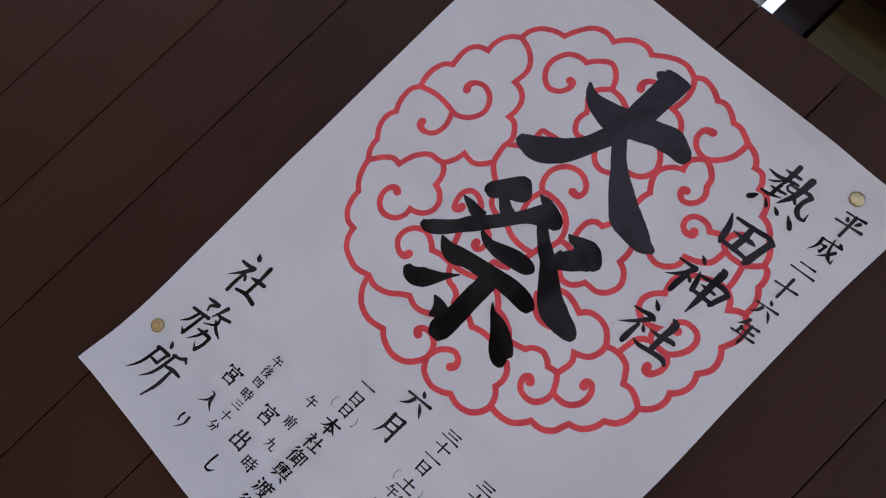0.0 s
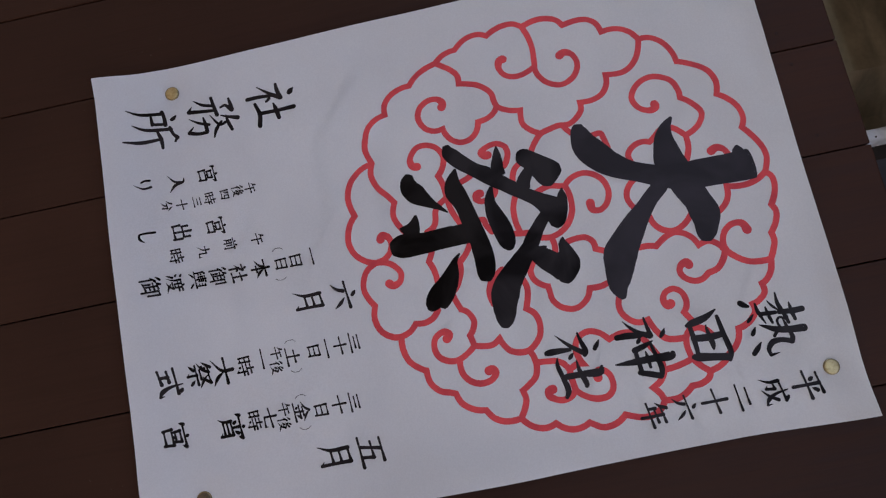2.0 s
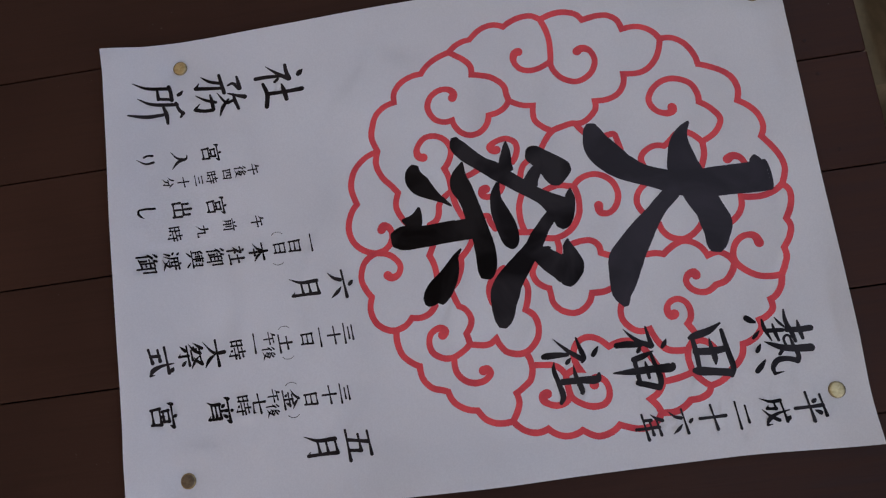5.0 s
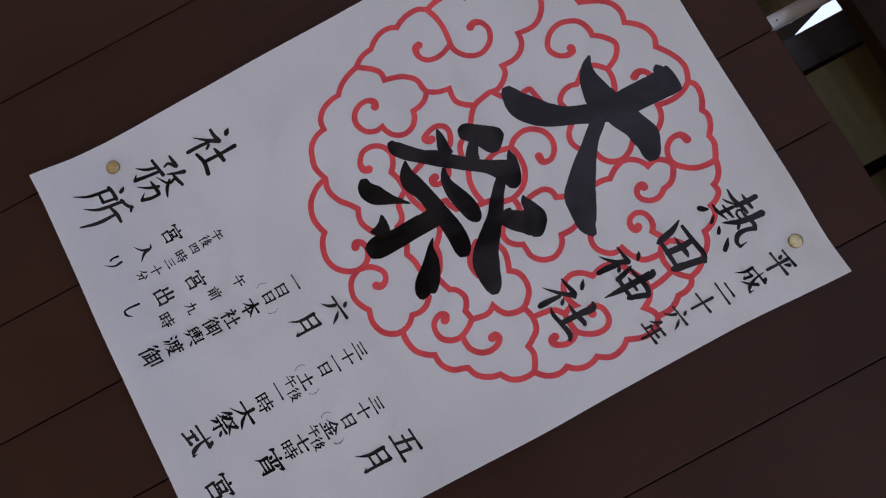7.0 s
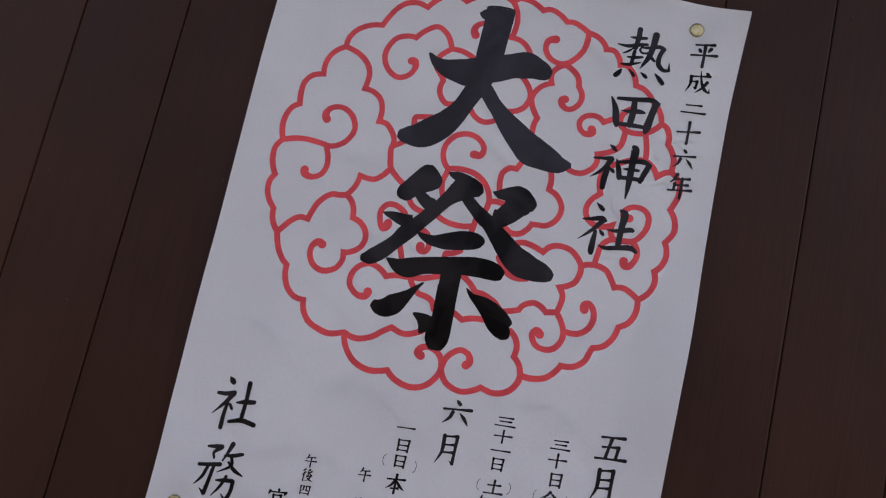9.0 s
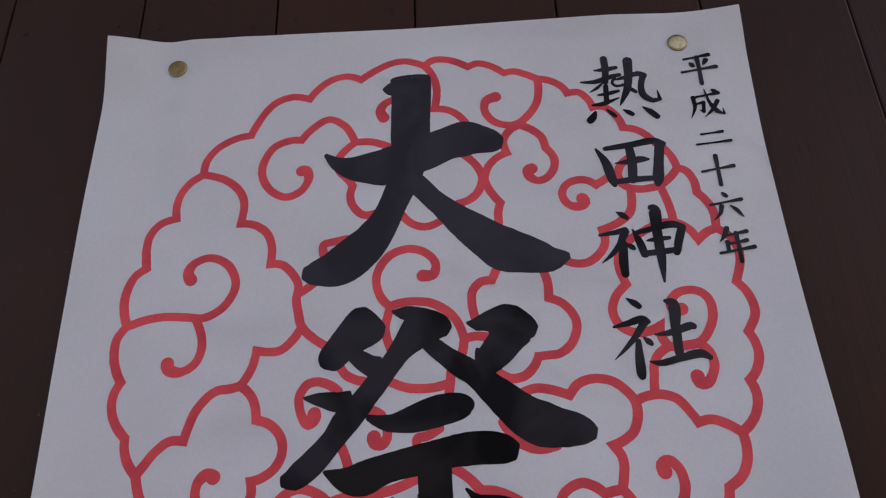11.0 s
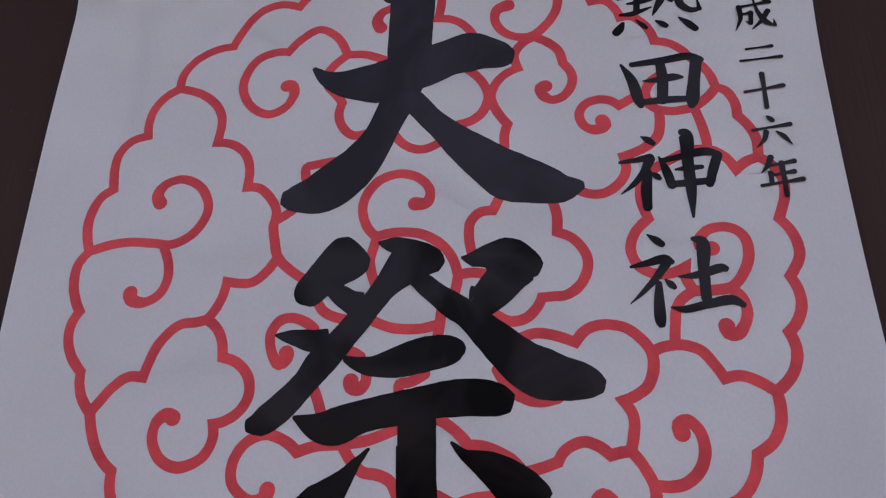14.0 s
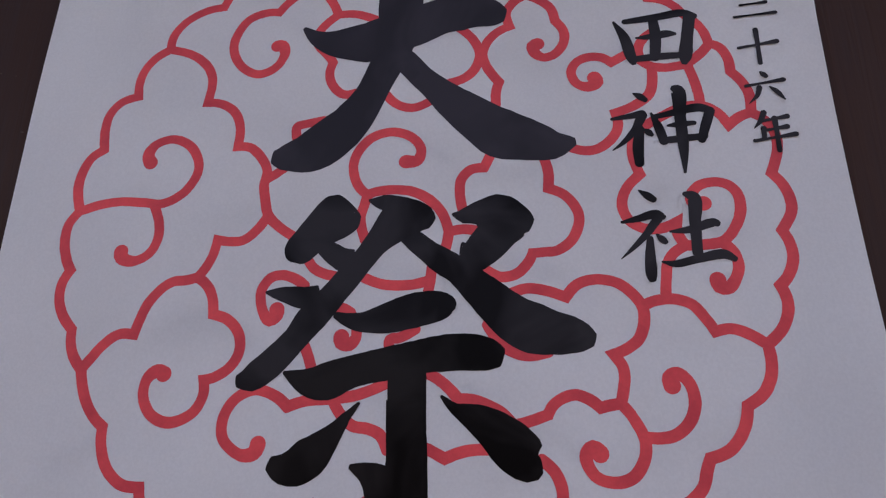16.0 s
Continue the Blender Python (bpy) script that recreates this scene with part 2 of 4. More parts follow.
# ---- unseen eave and upper wall added to shade the boards; a roof beyond the slot ----
tagged(link("shading_eave", block((-2.2, -0.68, 2.62), (1.25, 0.16, 2.70), 0.004), LINTEL), "dark timber eave, out of view, added to shade the board wall", "roof", kind="structure")
tagged(link("upper_wall", block((-1.2, 0.0, UP + 0.622), (1.2, 0.10, 2.618), 0.002), LINTEL), "dark timber wall, out of view, added between beam and eave", "wall", kind="structure")


def far_roof():
    bm = bmesh.new()
    pts = [(-0.62, 4.08), (-0.74, 4.45), (-3.2, 4.95), (-3.2, 0.0), (-0.5, 0.0), (-0.5, 3.75)]
    a = [bm.verts.new((x, 3.5, z)) for x, z in pts]
    f = bm.faces.new(a)
    g = bmesh.ops.extrude_face_region(bm, geom=[f])
    bmesh.ops.translate(bm, verts=[e for e in g["geom"] if isinstance(e, bmesh.types.BMVert)], vec=(0, 0.8, 0))
    bmesh.ops.recalc_face_normals(bm, faces=bm.faces)
    return tagged(link("neighbouring_gable", bm, TILE), "dark grey gable of a neighbouring roof", "building", kind="structure")


far_roof()

# ---- the poster ----
poster = empty("festival_poster", (0, 0, UP - 0.26))
tagged(poster, "white paper festival notice, black brush writing, red cloud ring, pinned up", "poster")


PINS = ((-138.6, 232.7), (145.2, 229.8), (-153.8, -196.9), (151.0, -211.7))


def lift(u, v):
    """How far the sheet stands off the boards, in mm, at a place on it in mm from its middle."""
    h = 1.3 + 0.9 * (1 - bell(u, 0, 120)) * bell(v, 20, 160)
    h += 5.0 * ease((u - 135) / 50) * bell(v, -15, 75)
    h += 3.0 * ease((-u - 140) / 45) * bell(v, 20, 110)
    h += 9.0 * ease((-u - 140) / 46) * ease((v - 205) / 60)
    h += 5.0 * ease((u - 148) / 40) * ease((v - 215) / 50)
    h += 3.0 * ease((-u - 150) / 30) * ease((-v - 215) / 50)
    h += 7.5 * ease((-v - 188) / 68) * (0.4 + 0.6 * ease((100 - u) / 160)) + 2.5 * ease((-v - 220) / 38)
    h += 1.2 * (1 - math.cos(u / 45.0)) * ease((v - 236) / 20) * ease((146 - abs(u)) / 40)
    h += 0.45 * math.sin(u / 5.2 + v / 160) * bell(u, -138, 34) * ease((v - 60) / 120)
    h += 0.25 * math.sin(u / 7.5 - v / 90) * bell(u, 140, 40) * ease((-v - 90) / 90)
    h += 0.30 * math.sin((u + v) / 24.0) * math.sin((u - 0.6 * v) / 37.0)
    for pu, pv in PINS:
        near = math.hypot(u - pu, v - pv)
        h += 0.6 * bell(near, 20, 9) - (h - 0.7) * 0.9 * bell(near, 0, 11)
    return max(h, 0.5)


def left_edge(v):
    return -175.6 - 3.4 * ease((v + 20) / 180) - 0.8 * bell(v, -40, 60) + 1.1 * ease((-v - 120) / 70)


def right_edge(v):
    return 182.2 - 3.1 * ease((245 - v) / 90) + 0.6 * bell(v, 5, 35)


def on_paper(u, v, over=0.0):
    return Vector((u * MM, -(lift(u, v) + over) * MM, 0.26 + v * MM))


def paper_sheet():
    cols, rows = 190, 270
    bm = bmesh.new()
    grid = []
    for j in range(rows + 1):
        v = -254.8 + 506.4 * j / rows
        row = []
        for i in range(cols + 1):
            s = i / cols
            u = left_edge(v) * (1 - s) + right_edge(v) * s
            w = v + (2.0 * ease((-u - 145) / 37) - 1.2 * bell(u, 150, 40)) * ease((v - 200) / 50) + 1.2 * ease((-v - 200) / 60) * ease((60 - u) / 200)
            row.append(bm.verts.new(on_paper(u, w)))
        grid.append(row)
    for j in range(rows):
        for i in range(cols):
            bm.faces.new((grid[j][i], grid[j][i + 1], grid[j + 1][i + 1], grid[j + 1][i]))
    bmesh.ops.solidify(bm, geom=bm.faces[:], thickness=-0.00018)
    bmesh.ops.recalc_face_normals(bm, faces=bm.faces)
    return part("sheet", bm, PAPER, poster, "white paper sheet with lifted corners", smooth=True)


paper_sheet()


def spline(points, step, curl=0.0):
    """A smooth line through the points (with any further values), sampled about every step mm."""
    p = [np.array(q, float) for q in points]
    if len(p) == 2:
        p = [p[0], (p[0] + p[1]) / 2, p[1]]
    first, last = curl * (p[0] - 2 * p[1] + p[2]), curl * (p[-1] - 2 * p[-2] + p[-3])
    p = [2 * p[0] - p[1] + first] + p + [2 * p[-1] - p[-2] + last]
    out = []
    for a, b, c, d in zip(p, p[1:], p[2:], p[3:]):
        k = [0.0]
        for q, r in ((a, b), (b, c), (c, d)):
            k.append(k[-1] + max(np.linalg.norm((r - q)[:2]), 0.05) ** 0.5)
        count = max(2, int(np.linalg.norm((c - b)[:2]) / step))
        for i in range(count):
            t = k[1] + (k[2] - k[1]) * i / count
            a1 = (k[1] - t) / (k[1] - k[0]) * a + (t - k[0]) / (k[1] - k[0]) * b
            a2 = (k[2] - t) / (k[2] - k[1]) * b + (t - k[1]) / (k[2] - k[1]) * c
            a3 = (k[3] - t) / (k[3] - k[2]) * c + (t - k[2]) / (k[3] - k[2]) * d
            b1 = (k[2] - t) / (k[2] - k[0]) * a1 + (t - k[0]) / (k[2] - k[0]) * a2
            b2 = (k[3] - t) / (k[3] - k[1]) * a2 + (t - k[1]) / (k[3] - k[1]) * a3
            out.append((k[2] - t) / (k[2] - k[1]) * b1 + (t - k[1]) / (k[2] - k[1]) * b2)
    out.append(p[-2])
    return out


def ribbon(bm, line, over, rough=0.0, tips=(None, None)):
    """A stroke of ink along points of (u, v, width), with round or pointed ends, lying on the sheet."""
    n = len(line)
    strips = 1 + int(max(p[2] for p in line) / 4.5)
    rows = []
    for i, (u, v, w) in enumerate(line):
        d = line[min(i + 1, n - 1)][:2] - line[max(i - 1, 0)][:2]
        d = d / max(np.hypot(*d), 1e-6)
        w = max(w, 0.3) / 2
        e1 = w + rough * noise.noise(Vector((u * 0.35, v * 0.35, 1.0)))
        e2 = w + rough * noise.noise(Vector((u * 0.35, v * 0.35, 7.0)))
        rows.append([bm.verts.new(on_paper(u - d[1] * k, v + d[0] * k, over)) for k in np.linspace(e1, -e2, strips + 1)])
    for a, b in zip(rows, rows[1:]):
        for k in range(strips):
            bm.faces.new((a[k], a[k + 1], b[k + 1], b[k]))
    for end, other, turn in ((0, min(1, n - 1), 1), (n - 1, max(n - 2, 0), -1)):
        u, v, w = line[end]
        tip = tips[0 if turn > 0 else 1]
        if tip is not None:
            bm.faces.new((rows[end][0], rows[end][-1], bm.verts.new(on_paper(tip[0], tip[1], over))))
            continue
        d = line[end][:2] - line[other][:2]
        start = math.atan2(d[1], d[0])
        taper = (line[other][2] - w) / max(np.hypot(*d), 1e-6)
        w = max(w, 0.3) / 2
        blunt = w * (0.2 if w > 4 else min(max(1.0 - 0.65 * taper, 0.15), 1.0))
        ahead, across = np.array((math.cos(start), math.sin(start))), np.array((-math.sin(start), math.cos(start)))
        fan = [bm.verts.new(on_paper(*(np.array((u, v)) + blunt * math.cos(a) * ahead + w * math.sin(a) * across), over)) for a in np.linspace(math.pi / 2, -math.pi / 2, 9)]
        bm.faces.new(fan)


def upright(bm):
    for f in bm.faces:
        f.normal_update()
        if f.normal.y > 0:
            f.normal_flip()


state = {"strokes": [], "n": 0}


def stroke_mesh(line, over, rough, ink):
    bm = bmesh.new()
    ribbon(bm, line, over, rough)
    upright(bm)
    state["strokes"].append((bm, ink or INK))
    state["n"] += 1


def gather(name, piece, label=""):
    """The strokes since the last call, as pieces of one part of the poster."""
    whole = new(name)
    whole.parent = poster
    tagged(whole, label)
    for bm, mat in state["strokes"]:
        part(piece, bm, mat, whole)
    state["strokes"] = []


CLOUDS = []
NODES = {}     # where the cloud lines meet


def cloud_line(*points, swirl=False):
    """One arc of the clouds; its first and last places are shared with the arcs that it meets."""
    line = spline(points, 1.0, curl=0.5)
    CLOUDS.append((line, swirl))
    ends = [(0, points[0], line[1] - line[0])]
    if not swirl:
        ends.append((-1, points[-1], line[-2] - line[-1]))
    for end, at, away in ends:
        NODES.setdefault(at, []).append((len(CLOUDS) - 1, end, away / np.hypot(*away)))


def draw_clouds():
    wide = 4.4
    tips = {}
    for at, meeting in NODES.items():
        for index, end, away in meeting:
            others = [w for k, e, w in meeting if k != index]
            if len(others) == 1:
                other = min(others, key=lambda w: float(np.dot(w, away)))
                angle = math.acos(max(-1.0, min(1.0, float(np.dot(other, away)))))
                middle = away + other
                if 0.5 < angle < 2.7:
                    reach = min(wide / 2 / math.sin(angle / 2), wide * 1.1)
                    tips[index, end] = np.array(at) - middle / np.hypot(*middle) * reach
    outline = new("cloud_outline")
    outline.parent = poster
    tagged(outline, "red ink scalloped cloud outline forming a ring")
    for index, (line, swirl) in enumerate(CLOUDS):
        count = len(line)
        full = []
        for i, (u, v) in enumerate(line):
            w = wide * (1 + 0.07 * noise.noise(Vector((u * 0.06, v * 0.06, 4.0))))
            if swirl:
                w += 2.0 * (1 - min(count - 1 - i, 9.0) / 9.0)
            full.append(np.array((u, v, w)))
        bm = bmesh.new()
        ribbon(bm, full, 0.05 + 0.0006 * index, 0.10, (tips.get((index, 0)), tips.get((index, -1))))
        upright(bm)
        part("cloud_swirl" if swirl else "scallop", bm, RED, poster if swirl else outline)


def brush(*points, ink=None):
    size = max(p[2] for p in points)
    stroke_mesh(spline(points, max(size / 9, 0.6)), 0.14 + 0.0015 * state["n"], 0.018 * min(size, 12), ink)


def written(size):
    gather(size + "_character", "brush_stroke", "black ink brush character")


# the small characters, stroke by stroke in a square of 100: h across, v down, p sweep to the left, n sweep to the right, d dot, k hook
GLYPHS = {
    "一": "h 5 54 95 46",
    "二": "h 22 28 78 22;h 6 80 95 73",
    "三": "h 18 20 82 14;h 25 50 76 45;h 5 86 95 80",
    "十": "h 6 50 95 42;v 50 5 50 96",
    "六": "d 42 5 56 20;h 5 42 95 34;p 36 50 28 72 8 92;n 60 50 76 66 92 90",
    "年": "p 34 4 24 24 8 40;h 26 24 84 18;h 26 48 80 43;v 28 42 28 66;h 5 70 96 63;v 56 20 56 98",
    "平": "h 16 16 82 10;d 28 28 36 42;p 72 26 62 42;h 4 58 96 50;v 50 14 50 98",
    "成": "h 22 28 88 20;p 22 28 22 60 8 94;h 24 50 46 47;v 46 47 42 76;k 42 76 32 70;n 54 4 62 50 76 78 92 90;k 92 88 92 70;p 82 46 66 72 44 94;d 72 6 84 16",
    "月": "p 28 8 28 60 10 96;h 28 10 76 6;v 76 6 76 92;k 76 92 62 84;h 30 36 74 33;h 28 60 74 57",
    "日": "v 24 10 26 92;h 24 12 76 8;v 76 8 74 94;h 26 50 72 47;h 26 86 74 83",
    "五": "h 14 14 84 8;v 46 14 34 84;h 20 48 70 43;v 70 43 66 84;h 4 90 96 84",
    "土": "h 18 40 82 34;v 50 8 50 86;h 4 90 96 84",
    "金": "p 50 2 34 26 4 46;n 50 4 68 24 96 42;h 28 42 72 38;h 18 62 82 57;v 50 40 50 88;d 26 68 34 80;p 74 66 64 80;h 6 94 94 88",
    "午": "p 30 4 24 22 10 38;h 28 24 84 18;h 4 56 96 49;v 54 22 54 98",
    "後": "p 26 4 6 24;p 30 26 6 52;v 20 42 20 96;p 62 4 46 22;d 46 22 58 34;p 78 16 42 44;d 60 36 84 48;p 56 48 40 66;h 48 60 76 56;p 76 56 62 80 34 96;n 48 66 70 82 98 94",
    "七": "h 4 50 96 36;v 44 6 44 80;h 44 82 90 82;k 90 82 92 64",
    "時": "v 10 18 12 78;h 10 20 34 17;v 34 17 33 78;h 12 46 32 44;h 12 74 32 72;h 46 20 90 15;v 66 4 66 38;h 42 42 96 36;h 42 62 96 56;v 80 48 80 92;k 80 92 66 84;d 52 70 60 80",
    "宵": "d 50 2 54 12;p 14 18 8 34;h 16 22 88 18;p 88 18 80 32;v 50 26 50 50;d 30 32 38 44;p 70 30 62 44;p 28 52 28 76 18 98;h 28 54 74 50;v 74 50 74 94;k 74 94 62 88;h 30 68 72 65;h 30 82 72 79",
    "宮": "d 50 2 54 13;p 14 18 8 36;h 16 22 88 17;p 88 17 80 32;v 32 34 34 56;h 32 35 68 32;v 68 32 66 54;h 34 54 66 52;p 52 54 48 64;v 24 64 27 96;h 24 66 76 62;v 76 62 74 96;h 27 93 74 90",
    "大": "h 5 40 95 32;p 50 4 48 50 6 96;n 52 42 70 74 96 94",
    "祭": "p 30 4 8 38;h 26 16 46 12;p 46 12 34 36 8 56;d 26 24 34 32;d 20 34 28 42;h 54 14 84 8;p 84 8 70 30 58 38;n 56 18 72 36 96 52;h 34 48 66 44;h 16 64 84 58;v 50 60 50 96;k 50 96 40 90;p 32 70 14 90;d 66 70 82 86",
    "式": "h 6 32 92 24;h 12 56 50 51;v 32 54 32 82;h 8 88 54 78;n 62 4 68 54 80 82 94 92;k 94 90 93 74;d 76 6 88 16",
    "本": "h 8 30 92 23;v 50 3 50 97;p 48 28 32 56 5 78;n 52 28 70 56 96 76;h 34 74 66 70",
    "社": "d 22 4 32 14;h 8 28 40 23;p 40 23 26 46 6 66;v 25 46 25 97;d 30 48 40 58;h 52 44 92 38;v 72 8 72 84;h 46 90 98 84",
    "御": "p 20 4 4 22;p 24 26 4 50;v 15 42 15 96;p 42 6 30 28;h 40 20 62 16;h 30 40 66 35;v 48 20 48 78;h 48 58 62 55;v 36 54 36 82;h 28 88 64 76;h 72 18 92 14;v 92 14 91 70;k 91 70 84 64;v 73 18 73 98",
    "輿": "p 22 8 10 18;v 12 16 14 58;h 14 30 24 28;h 14 44 24 42;h 78 12 88 10;v 88 10 86 58;h 76 28 86 26;h 76 44 86 42;h 34 10 68 6;v 36 22 37 44;h 36 22 62 19;v 62 19 61 44;h 37 32 61 30;h 37 43 61 41;v 50 4 50 58;h 4 66 96 60;p 32 72 10 94;d 66 72 90 92",
    "渡": "d 8 10 20 20;d 4 36 16 46;p 20 60 6 92;d 62 2 68 12;h 34 20 94 15;p 36 20 36 56 22 92;h 42 38 94 33;v 56 26 56 54;v 76 24 76 52;h 56 54 76 52;h 46 66 80 62;p 80 62 66 82 40 97;n 50 70 70 86 97 96",
    "前": "d 30 4 38 16;p 68 3 58 18;h 5 26 95 20;p 18 38 18 70 10 94;h 18 40 44 37;v 44 37 44 92;k 44 92 36 86;h 20 56 42 54;h 20 72 42 70;v 62 38 62 76;v 84 32 84 94;k 84 94 72 88",
    "九": "h 8 36 66 30;p 38 4 36 52 6 96;v 66 30 64 86;h 64 88 92 88;k 92 88 94 68",
    "出": "v 50 4 50 88;v 22 18 22 46;h 22 46 78 43;v 78 14 78 44;v 14 56 16 92;h 16 90 86 87;v 86 52 86 94",
    "入": "p 52 24 42 60 5 94;n 30 8 48 12 62 58 98 94",
    "四": "v 12 16 16 88;h 12 18 88 13;v 88 13 85 88;p 38 18 36 46 24 62;v 60 16 60 52;h 60 54 74 54;h 16 82 85 79",
    "分": "p 36 8 24 32 4 50;n 62 6 76 28 97 46;h 26 52 74 47;v 74 47 68 90;k 68 90 54 82;p 48 52 40 76 16 97",
    "し": "v 34 6 32 62 40 88 60 90;p 60 90 76 82 90 64",
    "り": "v 28 10 26 38 34 54;p 68 8 74 48 44 96",
    "（": "k 62 2 48 26 46 50;p 46 50 48 74 62 98",
    "）": "k 38 2 52 26 54 50;p 54 50 52 74 38 98",
}
WIDTHS = {"h": (9.0, 7.5, 13.5), "v": (14.5, 11.5, 12.5), "p": (15.0, 12.0, 2.0), "n": (4.0, 12.0, 17.0, 3.5), "d": (4.0, 15.0, 12.5), "k": (10.0, 1.5)}


def small_character(text, u, v, size, tall, load=1.0):
    """One small brush character of a given width and height in mm round a place on the sheet."""
    bm = bmesh.new()
    weight = min(max(1.16 - 0.026 * len(GLYPHS[text].split(";")), 0.74), 1.0) * load
    for stroke in GLYPHS[text].split(";"):
        kind, *values = stroke.split()
        xy = [float(a) for a in values]
        wide = WIDTHS[kind] if text not in "（）" else (2.5, 5.0)
        count = len(xy) // 2
        along = np.linspace(0, len(wide) - 1, max(count, 3))
        at = np.linspace(0, count - 1, max(count, 3))
        points = []
        for a, b in zip(at, along):
            x, y = np.interp(a, range(count), xy[0::2]), np.interp(a, range(count), xy[1::2])
            w = np.interp(b, range(len(wide)), wide)
            y -= 0.0 if text in "（）" else 0.06 * (x - 50)
            x += 1.1 * noise.noise(Vector((u + x * 0.05, v + y * 0.05, 2.0)))
            points.append((u + (x - 50) * size / 100, v + (50 - y) * tall / 100, w * math.sqrt(size * tall) / 100 * weight))
        ribbon(bm, spline(points, max(size / 14, 0.5)), 0.10 + 0.0015 * (state["n"] % 300), 0.02 * size / 10)
        state["n"] += 1
    upright(bm)
    part("small_character", bm, INK, poster)


# ---- red cloud ring, in mm from the middle of the sheet ----
cloud_line((-60.9, 206.5), (-70.1, 208.5), (-78.6, 206), (-83.8, 201.2), (-89.4, 191.7), (-92.2, 184.8))
cloud_line((-92.2, 184.8), (-101.1, 182.9), (-110.3, 177.4), (-115.4, 169.5), (-115.9, 161.8))
cloud_line((-115.9, 161.8), (-122.5, 157), (-126.9, 150.1), (-128.3, 143.2), (-127.7, 136.2))
cloud_line((-115.9, 161.8), (-104.8, 158.2), (-96.6, 151.8), (-92.8, 144), (-93.4, 131.4))
cloud_line((-93.4, 131.4), (-86.3, 130.3), (-79.8, 125.7), (-76.5, 117.8), (-76.5, 108.2))
cloud_line((-76.5, 108.2), (-70.7, 107.5), (-65.3, 102.6), (-62.1, 96.8), (-62.1, 91.7))
cloud_line((-62.1, 91.7), (-58.3, 93.8), (-54.2, 96.9))
cloud_line((-62.1, 91.7), (-62.6, 88.7), (-61.5, 82.6), (-59.2, 74.5), (-53.4, 68.8), (-46.1, 63.9))
cloud_line((-59.2, 74.5), (-63.8, 67.9), (-69.2, 63.4), (-74.9, 63), (-80.5, 63.8))
cloud_line((-80.5, 63.8), (-81.5, 57.8), (-83.7, 52.3), (-87, 47.2))
cloud_line((-87, 47.2), (-92.3, 46), (-97.2, 45.6), (-101.7, 43), (-107.1, 36.2), (-109.9, 28.4), (-111.2, 23))
cloud_line((-87, 47.2), (-82.3, 43.3), (-79.4, 37.9), (-78.3, 31.1))
cloud_line((-111.2, 23), (-118, 23), (-123.6, 18.8), (-127.7, 13.6), (-131.3, 8.6))
cloud_line((-78.3, 31.1), (-71.7, 28.7), (-66.5, 22.9), (-65.5, 15.6), (-68.5, 9.6), (-74.1, 5.6), (-78.9, 4.3))
cloud_line((-127.7, 136.2), (-136, 133.5), (-140.6, 127.3), (-141.4, 119.7), (-140, 109.2))
cloud_line((-140, 109.2), (-145.1, 105.3), (-148.1, 97.7), (-148.5, 89.4), (-145.6, 78.8))
cloud_line((-145.6, 78.8), (-149.4, 72.4), (-149.4, 63.7), (-147, 56), (-144.3, 51.2))
cloud_line((-144.3, 51.2), (-146.7, 45.9), (-146.8, 39.1), (-144, 31.8), (-138.5, 25.2))
cloud_line((-138.5, 25.2), (-137.9, 19.5), (-135.5, 13.8), (-131.3, 8.6))
cloud_line((-131.3, 8.6), (-129.7, 2.7), (-127, -3.9), (-122.8, -9.9), (-118.1, -14.1))
cloud_line((-64.3, 180.1), (-58.2, 187.3), (-49.5, 192.3), (-40.8, 187.5), (-34.8, 176.8))
cloud_line((-34.8, 176.8), (-26.8, 176.6), (-20.5, 174.6), (-14.4, 171.5))
cloud_line((-34.8, 176.8), (-39.5, 172.9), (-43.3, 168.1), (-44.6, 163.4), (-42.4, 158.6))
cloud_line((-42.4, 158.6), (-38.3, 154.1), (-35.9, 150.3))
cloud_line((-35.9, 150.3), (-37.1, 144.3), (-35.3, 138.2), (-30, 133), (-23.2, 133.8))
cloud_line((-10.4, 132.1), (-5.3, 126.7), (0.9, 124.5), (6.5, 125.7), (11.5, 129))
cloud_line((22, 166.3), (27.8, 160.7), (31.1, 154.8), (31.9, 150.5), (29.5, 143.2), (24.7, 138.7), (18.5, 136.6))
cloud_line((45.6, 165.2), (40.1, 162.5), (35.3, 157.3), (33.2, 150.5), (35.4, 143.5), (40.4, 136))
cloud_line((53.6, 181.8), (48, 178.7), (44.2, 172.4), (45.6, 165.2))
cloud_line((40.4, 136), (39, 130.9), (38.9, 124.6))
cloud_line((8.2, 195.3), (14.9, 194.3), (20.4, 191), (24.7, 185.6))
cloud_line((53.6, 181.8), (60, 178.2), (64.5, 173.5), (66.2, 166.7))
cloud_line((89.8, 143.1), (95.4, 146.4), (101.4, 149.6))
cloud_line((102.9, 143.1), (101.8, 149), (104.3, 154.5), (108.5, 157.8))
cloud_line((102.9, 143.1), (106.7, 140.4), (112.7, 139.3), (118.1, 139.9), (122, 140.6))
cloud_line((132.3, 150.4), (128.3, 145.7), (122, 140.6))
cloud_line((106.7, 140.4), (106.8, 134.1), (105, 126.8), (99, 121.5), (89.9, 117.7))
cloud_line((89.9, 117.7), (90.6, 111.4), (87.8, 105.6), (81.3, 100.8), (76.1, 100.2), (71, 101.7))
cloud_line((122, 140.6), (124.2, 132.3), (125.4, 124.4), (125.3, 119.5))
cloud_line((109.9, 115.6), (118.3, 119.4), (126.3, 119.7), (132, 116.2), (136, 109.9))
cloud_line((136, 109.9), (140.9, 113.7), (145.7, 115.4))
